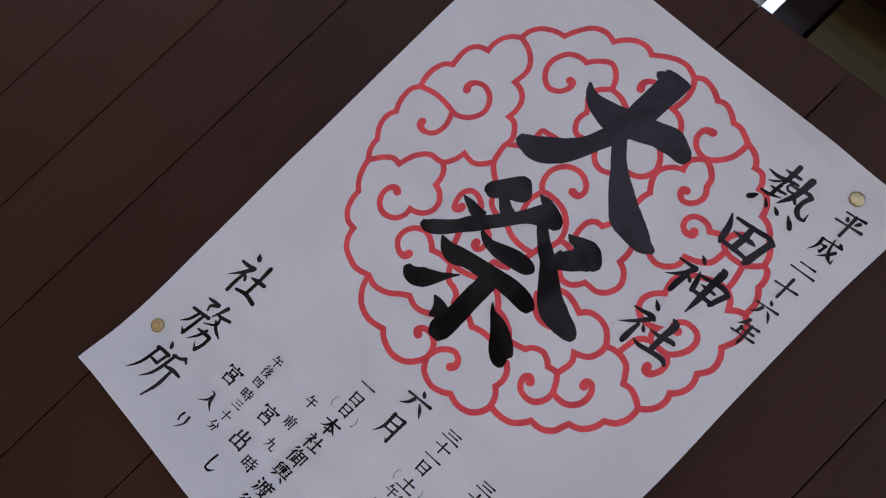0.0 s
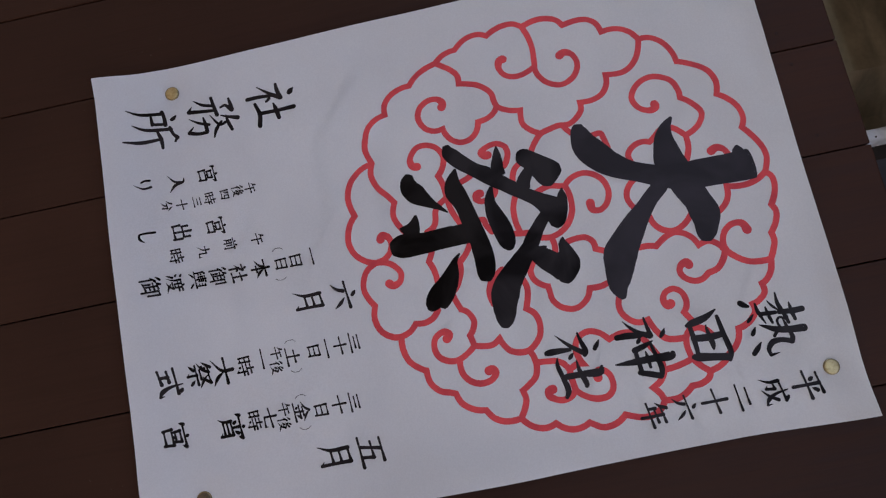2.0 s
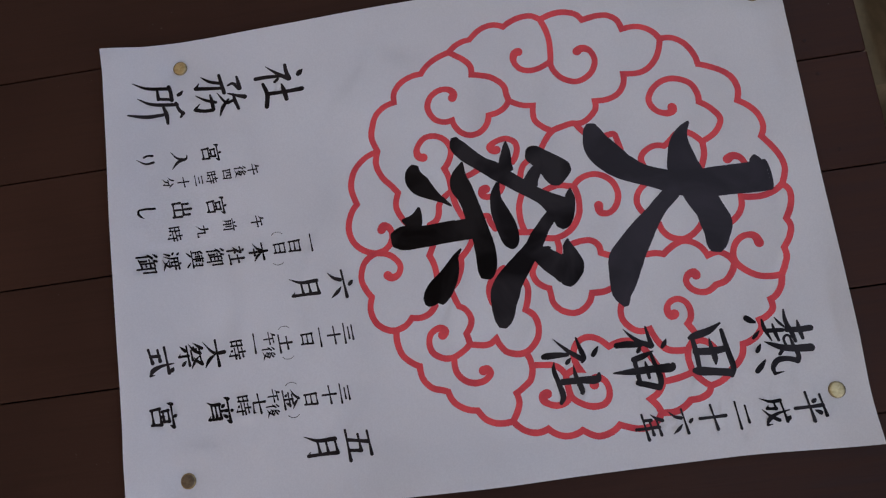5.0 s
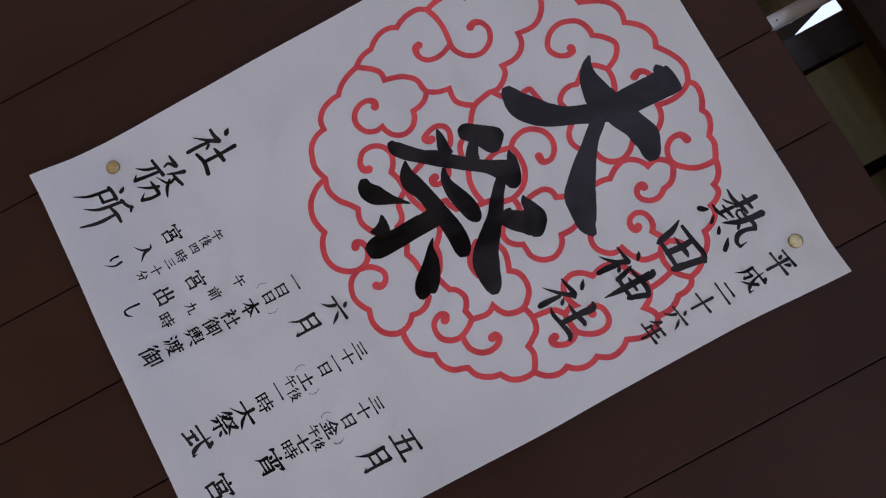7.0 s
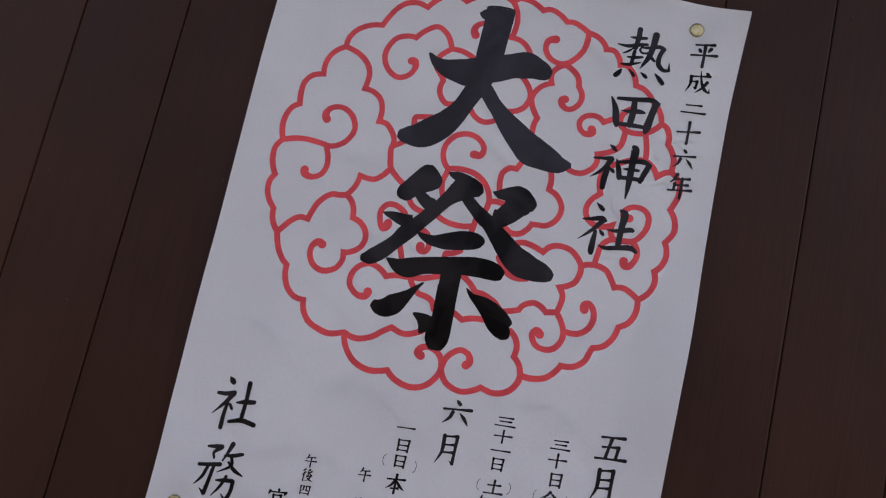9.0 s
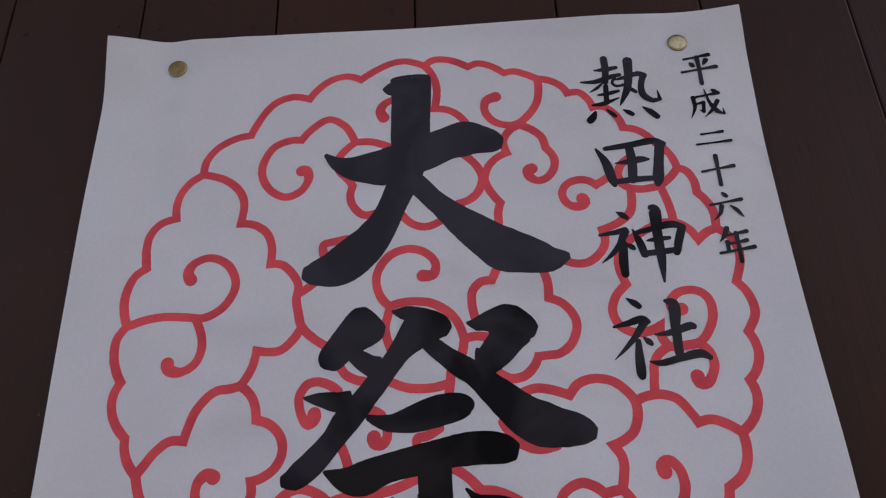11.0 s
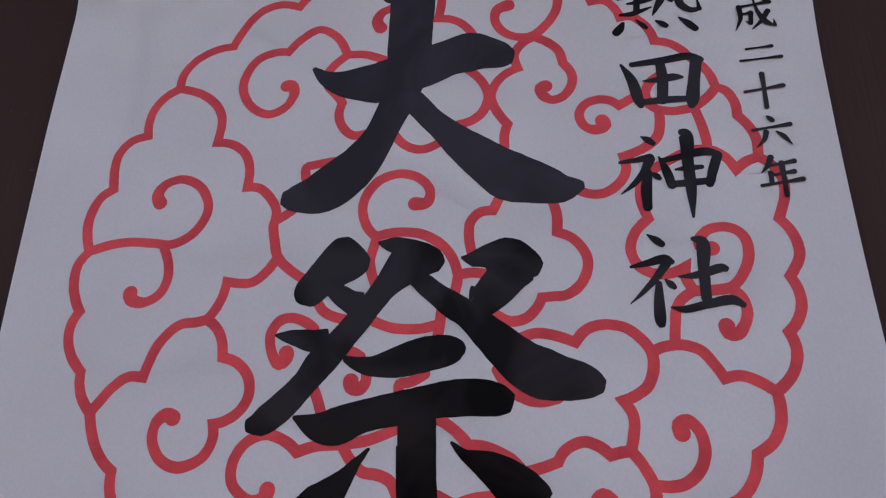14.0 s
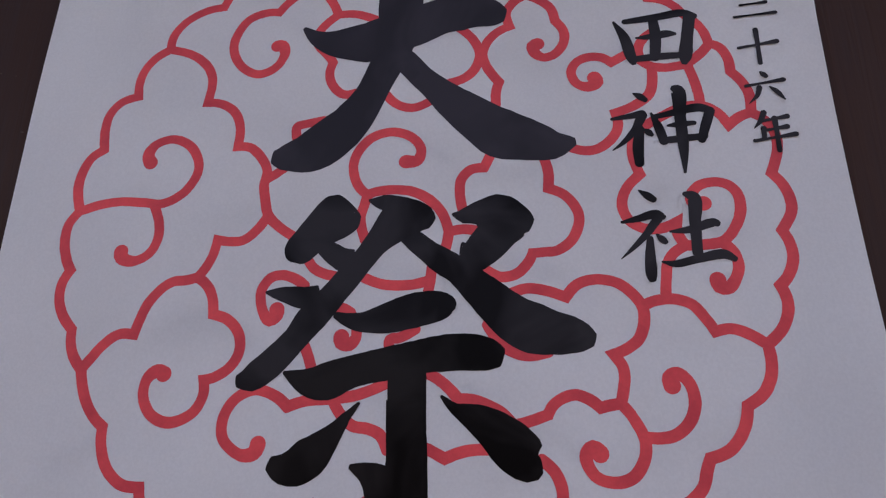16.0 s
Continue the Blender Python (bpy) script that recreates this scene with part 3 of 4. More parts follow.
cloud_line((109.9, 115.6), (102.1, 111), (96.9, 105.3), (95.4, 97.9), (97.8, 88.3))
cloud_line((97.8, 88.3), (92, 82.2), (89.7, 75.3), (91.8, 68.4), (97.6, 64.4), (105.3, 64.4), (110.6, 66.7))
cloud_line((110.6, 66.7), (110.4, 62.2), (113.1, 56.7))
cloud_line((113.1, 56.7), (108.7, 54), (105.7, 49.9), (104.4, 43), (103.6, 35.4))
cloud_line((145.7, 115.4), (150.7, 111.5), (153.8, 105.2), (153.8, 98.2), (149.9, 86.9))
cloud_line((149.9, 86.9), (153.6, 81.5), (155.4, 74.8), (155, 69.9), (150.4, 62))
cloud_line((150.4, 62), (152.5, 56.5), (152.7, 50.1), (150.3, 43.8), (146.6, 39.5))
cloud_line((146.6, 39.5), (148.2, 34.1), (147.7, 28.5), (144.8, 22.4), (138.9, 16.7))
cloud_line((139.8, 135.8), (143.6, 130.8), (146, 124.4), (145.7, 115.4))
cloud_line((132.3, 150.4), (136.4, 148.5), (139.3, 142.9), (139.8, 135.8))
cloud_line((126.4, 163.4), (130.2, 157.9), (132.3, 150.4))
cloud_line((108, 176.4), (114.6, 174.7), (119.5, 171.1), (123.2, 166.3), (126.4, 163.4))
cloud_line((-16.4, 83), (-12.1, 84.4), (-5.9, 85), (3.4, 83.7), (11.2, 79.1), (16.1, 73), (18.7, 65.2))
cloud_line((18.7, 65.2), (18.1, 60.8), (16.9, 56.2))
cloud_line((18.7, 65.2), (24.6, 66.1), (29.3, 65.5))
cloud_line((-16.4, 83), (-17.5, 78.6), (-18.9, 72.8), (-18.1, 67.2), (-16.2, 61.9))
cloud_line((36.8, 101.2), (35.3, 97.8), (33.4, 93.9))
cloud_line((33.4, 93.9), (28, 93.2), (23.9, 88.9), (23.2, 82.4), (24.4, 74.8))
cloud_line((58, 99.3), (60.3, 91.8), (60.2, 83.4))
cloud_line((60.2, 83.4), (66.8, 80.1), (71.1, 74.3), (72.2, 68.8), (68.8, 60.4), (62.9, 56), (57.9, 55.4), (52.9, 55))
cloud_line((52.9, 55), (50.7, 50.7), (46, 46.3), (39.9, 45.2), (33.8, 48.3))
cloud_line((-40.8, 55.1), (-37.6, 50.6), (-33.6, 48.2), (-28.2, 46.7))
cloud_line((-16.4, 46.1), (-9.2, 43.2), (-2.6, 42.4), (3.7, 42.6), (11.3, 44.3))
cloud_line((11.9, 49.6), (11.3, 44.3), (10.4, 38.7))
cloud_line((-26.8, 32.5), (-24.5, 33.2), (-20.7, 31.1))
cloud_line((-4.5, 16.8), (-4.4, 20.1), (-0.3, 20.8), (5.7, 24.1))
cloud_line((-39.8, 19.7), (-37.6, 15.2), (-35.5, 9.4))
cloud_line((-43.7, -6.2), (-36.1, -3.9), (-26.1, -3.2), (-17.3, -1.9), (-9.6, 0.7), (-4, 3.3))
cloud_line((-26.1, -3.2), (-22.9, -8.5), (-17.5, -13.4), (-11.6, -14.4), (-6.7, -16.8), (-3.9, -22.2))
cloud_line((10.5, 6.8), (15, 4.4), (19.4, 0.8), (23.1, -3.4))
cloud_line((23.1, -3.4), (28.9, -3.7), (34.4, -5.6), (39.3, -8.2), (43.9, -13))
cloud_line((43.9, -13), (49.7, -11.6), (56.7, -9.1))
cloud_line((56.7, -9.1), (59.8, -4.6), (66.7, -1.7), (72, -3.3), (76.2, -6.5))
cloud_line((76.2, -6.5), (80.2, -5.5), (83.8, -5))
cloud_line((82.4, 13.5), (85.4, 8.6), (85.7, 4), (83.8, -5))
cloud_line((65.3, 36.4), (69.5, 41.2), (74.5, 43.2), (79.4, 43.4), (85.4, 41.9), (90.9, 37.5), (94.4, 32.1), (94.7, 26.4), (92.2, 19.5), (87.7, 15.8), (82.4, 13.5))
cloud_line((44, 38.4), (50.3, 40.2), (57.5, 39.2), (65.3, 36.4))
cloud_line((94.4, 32.1), (99.3, 34.3), (106.4, 34.9), (113.1, 32.6), (117.4, 27.3), (120.7, 21.9))
cloud_line((120.7, 21.9), (126.8, 22.9), (133.1, 20.6), (138.9, 16.7))
cloud_line((138.9, 16.7), (139.4, 10.9), (138.6, 5.2), (135.3, -1.1), (128.9, -5.8))
cloud_line((34.4, 25.5), (37.2, 21.1), (42.4, 15.6), (49.5, 13.2), (57.7, 14.5))
cloud_line((-49.9, 111.9), (-50, 117.3), (-45.7, 118.6), (-38, 120))
cloud_line((3.5, 224.2), (8.1, 227.9), (14.8, 227.9), (21.1, 225.8), (27.7, 221.9))
cloud_line((27.7, 221.9), (33.2, 223.7), (40.2, 221.5), (47.5, 216.2))
cloud_line((47.5, 216.2), (53.1, 216.7), (59.4, 214.3), (65.4, 210.9))
cloud_line((65.4, 210.9), (72.7, 208.9), (78.7, 204.3), (80.9, 200.2))
cloud_line((80.9, 200.2), (87.1, 200.3), (91.6, 195.5), (93.6, 190.2))
cloud_line((93.6, 190.2), (98.9, 190.4), (103.8, 186.3), (106.8, 181.1), (108, 176.4))
cloud_line((3.5, 224.2), (7.7, 217.6), (9.8, 208.5), (9.4, 201.1), (8.2, 195.3))
cloud_line((3.5, 224.2), (-1.5, 226.6), (-7.9, 228.3), (-15.5, 227.1), (-24.7, 222.5), (-32.3, 217.2))
cloud_line((-32.3, 217.2), (-39.8, 220), (-49.1, 218), (-56.4, 212.4), (-60.9, 206.5))
cloud_line((-118.1, -14.1), (-117.4, -21.1), (-113.9, -29.4), (-107.2, -35.4), (-99.4, -36.6))
cloud_line((-99.4, -36.6), (-97.1, -44.5), (-91.5, -51.2), (-83.7, -54.6), (-75.2, -56.2), (-64, -53))
cloud_line((-64, -53), (-54.8, -55.3), (-44, -51.8), (-36.2, -45.5), (-30.8, -41.8))
cloud_line((-30.8, -41.8), (-20.5, -44.4), (-10.8, -40.6), (-7.9, -38.4))
cloud_line((-64, -53), (-62.2, -59.4), (-59, -65), (-51.8, -71.9), (-40.1, -75.4), (-26.8, -72.6))
cloud_line((-26.8, -72.6), (-20.1, -77.7), (-8.5, -80.5), (1.5, -77.5), (8.2, -70.3), (10.9, -63.2))
cloud_line((10.9, -63.2), (15, -70.5), (21.2, -74.2), (28.8, -75.4), (36.6, -72.7), (41.6, -69.5))
cloud_line((41.6, -69.5), (51.3, -71.3), (60.3, -68.3), (66, -61.4), (67.4, -54.7))
cloud_line((67.4, -54.7), (75.3, -55.2), (85.1, -52.5), (91.6, -45.9), (94.1, -41.6))
cloud_line((94.1, -41.6), (103.2, -40.3), (110.1, -34.4), (112.3, -27.9), (113.8, -24.3))
cloud_line((128.9, -5.8), (126.7, -13.9), (121.1, -21.2), (113.8, -24.3))
cloud_line((67.4, -54.7), (64.9, -47.7), (60.2, -42.8))
cloud_line((60.2, -42.8), (60.9, -36), (58.7, -29.9), (53.9, -25.3))
cloud_line((18.1, -25.1), (25.8, -22.4), (36.7, -21.8), (42.2, -23.1))
cloud_line((18.1, -25.1), (11.4, -21.6))
cloud_line((-78.9, 4.3), (-78.5, -2), (-82.1, -8.7), (-91.2, -12.4), (-99.1, -9.3), (-103.3, -1.7), (-102.5, 4.9), (-98.9, 7.8), (-95.9, 6.7), swirl=True)
cloud_line((-145.6, 78.8), (-136.1, 81.9), (-127.1, 83), (-116.8, 82.3), (-107.8, 81.6), (-99.3, 86.1), (-94.1, 94.1), (-93.7, 100.6), (-98.5, 109.1), (-107.7, 113.2), (-115.7, 110.4), (-118.1, 105.3), (-116.4, 101.7), swirl=True)
cloud_line((-111.5, 80.6), (-108.3, 73.1), (-107.4, 65.8), (-110.2, 58.5), (-117, 55), (-122.3, 56.6), (-123.1, 59.4), swirl=True)
cloud_line((-64.3, 180.1), (-70.5, 180.2), (-79.1, 176.4), (-84.3, 165.9), (-83.9, 157.7), (-78.5, 149.4), (-70.5, 145.7), (-62.8, 149.4), (-59.4, 156.6), (-60.9, 161.1), (-63.3, 160.9), swirl=True)
cloud_line((-15, 202.4), (-19.4, 199.9), (-21.4, 195.4), (-19.6, 191.4), swirl=True)
cloud_line((66.2, 166.7), (69.8, 161), (69.8, 155.6), (66.2, 149.6), (60.9, 147.5), (56.9, 149.8), (55.8, 153.8), (57.9, 154.8), swirl=True)
cloud_line((89.8, 143.1), (85.8, 145.9), (80.6, 146.5), (75, 144.4), (72.2, 139.4), (74.1, 133.5), (78.9, 131.3), (83, 133.4), (82.1, 135.7), swirl=True)
cloud_line((113.1, 56.7), (119.9, 56.8), (127.9, 58.3), (132.9, 63.9), (135.9, 71.3), (135.3, 78.9), (131.4, 82.9), (126.6, 83.8), (120.5, 82.2), (117.4, 78), (118.3, 74.5), (121.9, 74.5), swirl=True)
cloud_line((126.5, 57.6), (130.4, 54.8), (132.3, 49), (131.2, 43.8), (127.9, 39.3), (124.5, 39.4), (123.8, 42.3), swirl=True)
cloud_line((-16.4, 83), (-20.9, 87.8), (-23.3, 96.3), (-21.6, 103.3), (-15.9, 110), (-6.9, 112.7), (1.8, 109.9), (6.2, 104), (5, 98.6), (-0.2, 98), swirl=True)
cloud_line((-18, 24.2), (-18.1, 20.8), (-20.4, 18.1), (-23.6, 18.8), (-24, 21.3), swirl=True)
cloud_line((92.1, -17.1), (97.5, -17.4), (102.6, -16.2), (107.9, -11.6), (110.4, -5.1), (109.2, 2.4), (105.3, 6.1), (102.3, 4.7), (102.8, 1.6), swirl=True)
cloud_line((-40.8, 42.9), (-44.8, 45.8), (-50.5, 47.6), (-55.4, 46.4), (-58.6, 41.6), (-58.8, 37.3), (-56.7, 31), (-54.1, 28.2), (-51.5, 30.5), (-51.5, 32.8), swirl=True)
cloud_line((65.4, 210.9), (65.6, 204.1), (63.8, 195.2), (57.7, 186.4), (52.2, 182.5), (46.3, 182.2), (39.6, 185.4), (35.6, 191.7), (36.5, 198.2), (41.8, 200.6), swirl=True)
cloud_line((10.9, -63.2), (9.3, -56.2), (5.2, -51.7), (-0.7, -49.7), (-6.1, -51.2), (-8.2, -55.2), (-5.6, -56.9), swirl=True)
cloud_line((10.9, -63.2), (12.2, -56.1), (15.3, -51.1), (22.2, -46.6), (28, -48.6), (29.9, -53.5), (27.8, -56.4), swirl=True)
cloud_line((83.8, -5), (87.9, -10.4), (91.4, -18.3), (90.7, -24.8), (86.3, -31.1), (79.4, -33), (72.8, -30.7), (69.9, -24.2), (72.5, -20.9), (75, -23), swirl=True)
cloud_line((-43.7, -6.2), (-49.4, -1.8), (-57.3, 0.3), (-64.9, -3.2), (-69.1, -10.7), (-68.3, -18.4), (-60.6, -24.4), (-55.5, -23.6), (-54.1, -20.3), swirl=True)
draw_clouds()

# ---- large brush writing: strokes of place and width ----
brush((-50.8, 169.9, 2.3), (-44.9, 164.5, 7.9), (-36.6, 161.1, 13.8), (-27.1, 160.5, 19), (-18.1, 160.7, 22.5), (-6.7, 165.2, 21.8), (4, 168.8, 21.4), (14, 172.8, 19.8), (24.4, 175.4, 21.7), (32.3, 174.3, 17.2), (40.2, 172.2, 12.7), (43.6, 171.4, 7.1), ink=PALER_INK)
brush((-4.6, 216.6, 22.4), (-4.4, 212.2, 22.7), (-4.4, 203.8, 21.9), (-4.8, 191.6, 21.4), (-5.1, 176.7, 21.4), (-4.6, 174.5, 21.8), (-6.7, 158.9, 17.6), (-10.9, 147.3, 15.8), (-15, 137.7, 14.7), (-18.3, 130.3, 15.3), (-22.1, 124.1, 17.5), (-26.8, 117.6, 19.5), (-31.8, 112.8, 21.1), (-39.5, 106.5, 21.2), (-45.3, 103.7, 19.1), (-50.9, 102.6, 15.5), (-56.2, 102, 11.4), (-60, 102.4, 6.3), ink=PALER_INK)
brush((-6.3, 152.8, 12.2), (-1.7, 149, 11.6), (4.9, 141.2, 11.3), (12.2, 134, 12.9), (18.9, 127.6, 15.9), (25.9, 121.6, 18.9), (33.8, 115.2, 21.5), (41.1, 110, 24.1), (48.3, 107.7, 21.7), (57.3, 105.1, 17.6), (64, 103.5, 13.5), (69.2, 104.3, 7.8), (72.4, 104.7, 3.5), ink=PALER_INK)
brush((-20, 209.7, 1.5), (-17.4, 209.6, 7.1), (-13.6, 209.8, 9.1), ink=PALER_INK)
written("large")
brush((-24.1, 77.9, 15.5), (-26.6, 75.5, 20.2), (-30, 72.6, 20.6), (-35.2, 68.1, 17.4), (-40.5, 62.8, 14.7), (-44.4, 58.4, 13.5), (-47.2, 55.8, 10.1), (-48.5, 54.2, 3.3))
brush((-33.9, 60, 7.4), (-31.1, 57.8, 8.6), (-26.8, 54.7, 9.8), (-22.9, 53, 11.5))
brush((-15.6, 80.4, 1.2), (-11.5, 79.4, 5.5), (-8, 78.9, 7.7), (-2.4, 76, 12.2), (3.3, 72.3, 15.5), (8.7, 70.8, 11.9), (11.6, 69.1, 5.7))
brush((-2.5, 71.2, 17.1), (-6, 67.1, 15.4), (-10.9, 61.6, 11.4), (-16.2, 54.7, 10.1), (-22.4, 46.5, 10.8), (-27.8, 39.7, 11), (-32.3, 34, 11.9), (-37, 28.7, 12.6), (-42.8, 20.7, 10.7), (-49.3, 13.3, 11.6), (-54.6, 8.3, 11.7), (-60.2, 4.5, 10.2), (-65.1, 3.7, 5))
brush((-56.8, 40.2, 1), (-53, 39.7, 4.3), (-46.8, 38.9, 7.6), (-41, 37.7, 9.5), (-35, 37.8, 10.2))
brush((20, 73, 0.8), (24.5, 72, 6.5), (29.5, 73.1, 9.8), (34.1, 72.5, 16.8), (38.5, 71.5, 20.2), (44.6, 69.5, 18.8), (49.5, 68.4, 12.8), (52.6, 67.1, 6.5))
brush((43.7, 68.9, 17.6), (40.2, 65.6, 16.7), (36.8, 61.7, 16.3), (33.4, 57.9, 15.5), (28.5, 53.4, 13.6), (24.7, 52.9, 15.2))
brush((0.4, 64.8, 7.2), (5, 61.3, 8.9), (10.4, 56.7, 9.6), (16.3, 52.4, 11.4), (22.7, 48.2, 11.4), (28.5, 42.9, 13.3), (34.3, 37.5, 15.5), (41, 31.2, 17.7), (46.7, 26.8, 19.5), (53.1, 23.8, 20.4), (60.4, 22.1, 17.3), (67.1, 21.1, 14.9), (72.2, 20, 10.9), (75.6, 19.1, 5.3))
brush((-26.9, 30.2, 2.8), (-20.9, 28, 6.4), (-15.9, 27.2, 8.3), (-7.2, 28.5, 12.1), (3.2, 31.4, 14.3), (11.4, 33.1, 13.7), (16, 33.6, 12), (20.2, 33.7, 7.6), (21.7, 33.4, 3))
brush((-46.3, 7.2, 1.4), (-41.8, 5.2, 6.3), (-35.5, 3.3, 12), (-29, 3.6, 14.9), (-23, 6, 13.7), (-16.8, 8, 12.6), (-5.4, 10.4, 13.3), (7, 13.1, 13.2), (16.2, 14.4, 14.5), (23.5, 14.9, 14.6), (30.9, 14.5, 14.1), (36.4, 13.4, 11.9), (40, 12.4, 7.4), ink=DARKER_INK)
brush((-15.5, -4.9, 1.3), (-20.2, -10.1, 3.9), (-24.1, -15.2, 7), (-28.5, -20, 11.2), (-33.5, -24.9, 15.1), (-39.4, -28.7, 14.1), (-44.2, -29, 11.5), (-49, -27.3, 5.7), ink=DARKER_INK)
brush((16.6, -2.3, 1.3), (21.6, -6.8, 4.5), (28.7, -9.9, 10.2), (35.9, -14.1, 14.6), (42.4, -19.6, 17.8), (47.2, -24.2, 17.2), (50.8, -27.4, 13), (53.6, -27.3, 6), ink=DARKER_INK)
brush((2.9, 7, 15.3), (3.2, -5.8, 15.1), (2.9, -2.8, 15.5), (3.2, -13.8, 15.5), (3.7, -26.5, 15.8), (2.9, -38.3, 18), (3, -45.3, 16.1), (3.3, -50.1, 10.2), ink=DARKER_INK)
brush((-17.7, -28.3, 2), (-13.5, -29.5, 6.1), (-8.6, -32.1, 11.7), (-4.7, -36.1, 16.5), ink=DARKER_INK)
written("large")
brush((103.2, 221.7, 4.1), (103.3, 215.4, 4.1), (102.4, 206.1, 3.3))
brush((97.1, 214.1, 1), (102.6, 214.4, 3.1), (109.2, 215.4, 2.4))
brush((88.9, 206.7, 1.2), (96.5, 206.6, 2.9), (105.3, 209.3, 3.1), (110.6, 210.4, 2.4))
brush((107.7, 208.8, 1.7), (106, 205.2, 1.7), (107.8, 203.2, 1.9), (111.2, 203.3, 1.6))
brush((100.7, 205.5, 1.2), (97.2, 202.3, 1.9), (93.2, 199.9, 0.6))
brush((97.4, 197.7, 1.2), (102.7, 198.4, 2.6), (108.7, 199.8, 1.9))
brush((102.2, 203.4, 2.8), (101.5, 193.3, 3.1))
brush((93.6, 191.4, 1.4), (99.5, 192, 2.8), (108.3, 195.3, 0.9))
brush((116, 219.2, 5.4), (115.4, 210.8, 4.8), (113.7, 201.6, 4.2), (110.9, 195.2, 2.8), (108.4, 190.4, 0.6))
brush((106.8, 207.2, 0.9), (112.8, 208.3, 2.6), (120.5, 210.3, 3.3), (123.3, 208.8, 4))
brush((123.3, 209.1, 3.6), (121.2, 202.6, 3.5), (121.6, 196.3, 4), (125.9, 192.5, 3.2), (130.1, 192.9, 2.1))
brush((129.9, 192.9, 2.3), (129.3, 199, 0.5))
brush((111.3, 204.3, 0.9), (115.2, 200.9, 2.6), (117.9, 198.5, 2.1))
brush((94.9, 187.1, 1.6), (93.1, 183.7, 4.1), (91.3, 181.6, 3.9))
brush((100.8, 188.5, 0.9), (103.7, 185.2, 2.7), (105.3, 183.5, 1.8))
brush((109.6, 187.5, 0.9), (112.6, 185.6, 3), (114.3, 184.3, 2.5))
brush((120.2, 188.7, 0.9), (124, 185.2, 3.6), (126.9, 182.1, 3.4))
written("column")
brush((92.1, 164.1, 1.3), (96.3, 155.8, 4.6), (98.6, 145.3, 4.7), (99.6, 141.8, 2.3))
brush((97, 164, 2.7), (110.5, 165.6, 3.7), (122.9, 167.2, 3.9), (127.5, 165.2, 3.1))
brush((125.3, 164.3, 5.3), (123.6, 155.1, 5.2), (121.7, 144.1, 5.5), (121, 140.8, 2.5))
brush((109.5, 163.8, 4.4), (109.9, 155.5, 5), (108.9, 145, 4.7))
brush((101.3, 155.1, 0.9), (107.4, 155.5, 3.1), (115.1, 156.7, 3.7), (118.8, 156.4, 1.3))
brush((99.3, 144.1, 3), (109.4, 145, 3.6), (120.3, 145.3, 3))
written("column")
brush((97.8, 127, 0.6), (100.6, 125.3, 3.2), (103, 123.3, 2.4))
brush((88.1, 114.6, 1.5), (95.7, 115.7, 2.8), (101, 116.7, 3.6))
brush((100.9, 115.9, 4.4), (97.3, 108.8, 3.3), (92.3, 103.3, 2.1), (87.7, 99.7, 0.5))
brush((99.4, 109.4, 3.8), (98.2, 100.8, 4.7), (98.1, 93.3, 3.9))
brush((100.7, 109.4, 0.8), (103, 107.6, 3.1), (104.5, 106.1, 1.6))
brush((104.7, 116.8, 1), (107.1, 110.5, 3.8), (108.9, 103.3, 4))
brush((105.8, 114.9, 2.4), (114, 116.7, 3.1), (124.4, 118.8, 4.1), (129.4, 117.4, 3.1))
brush((129.1, 116.9, 4.2), (126.6, 110.2, 4.2), (124.4, 103.4, 3.5))
brush((111, 110.5, 1), (115.6, 111, 2.8), (122.1, 111.5, 2.1))
brush((109.1, 103.7, 3.1), (117, 104.2, 3.3), (125.7, 105.1, 3))
brush((114.2, 129, 2), (116.6, 127.7, 5.6), (116.6, 115.4, 5), (116.6, 100.5, 4.4), (116.1, 88.4, 1.1))
written("column")
brush((96.6, 81.1, 0.6), (100.1, 78.5, 3.3), (102.3, 76.7, 2.9))
brush((89.1, 67.2, 1.3), (95.6, 68.6, 2.9), (103.1, 70.3, 3.7), (105.8, 68.8, 2.2))
brush((103.4, 68.5, 3.9), (98.2, 61.7, 3), (92.9, 56.2, 1.9), (87.9, 51.7, 0.4))
brush((99.6, 60, 2.6), (99.1, 51.9, 4.2), (99, 44.5, 4.3), (99.3, 42.4, 2.7))
brush((102.2, 61.7, 0.8), (104.3, 59.5, 3), (105.8, 58, 1.9))
brush((114.2, 79, 1.5), (118, 77.3, 5.3), (117.7, 66.1, 4.6), (117.4, 53.6, 4.2))
brush((107.6, 62.6, 0.9), (115.2, 63.3, 3.2), (125.1, 66.1, 3.6), (126.6, 65.4, 2.6))
brush((103.5, 50.1, 0.8), (108.3, 49.1, 2.9), (117.9, 51.1, 3.5), (127.3, 52.7, 4), (131.3, 50.6, 2.5))
written("column")
brush((-137.4, -102.3, 0.7), (-135, -104.9, 4.3), (-133.4, -106.5, 3.2))
brush((-143, -115.5, 2.5), (-137.6, -115, 3.2), (-131.4, -112.9, 3.2))
brush((-131.8, -113.7, 4), (-136.3, -121, 2.8), (-143.9, -130.5, 0.6))
brush((-134.6, -119.4, 2.5), (-135.4, -130, 3), (-135.3, -139, 3.2))
brush((-132.5, -122, 2.5), (-130.6, -124.5, 2.2))
brush((-121.9, -104.1, 3.6), (-121.6, -116.5, 3), (-122, -131.2, 3.2))
brush((-128.1, -119.4, 1.4), (-122.6, -117.9, 3.6), (-115.6, -116.5, 3.2))
brush((-130.4, -133.7, 2.5), (-121.6, -131, 3.5), (-112.1, -132.1, 3.6))
written("column")
brush((-139.9, -153.5, 1.8), (-134.4, -152.5, 3.1), (-130.3, -151.9, 3.6))
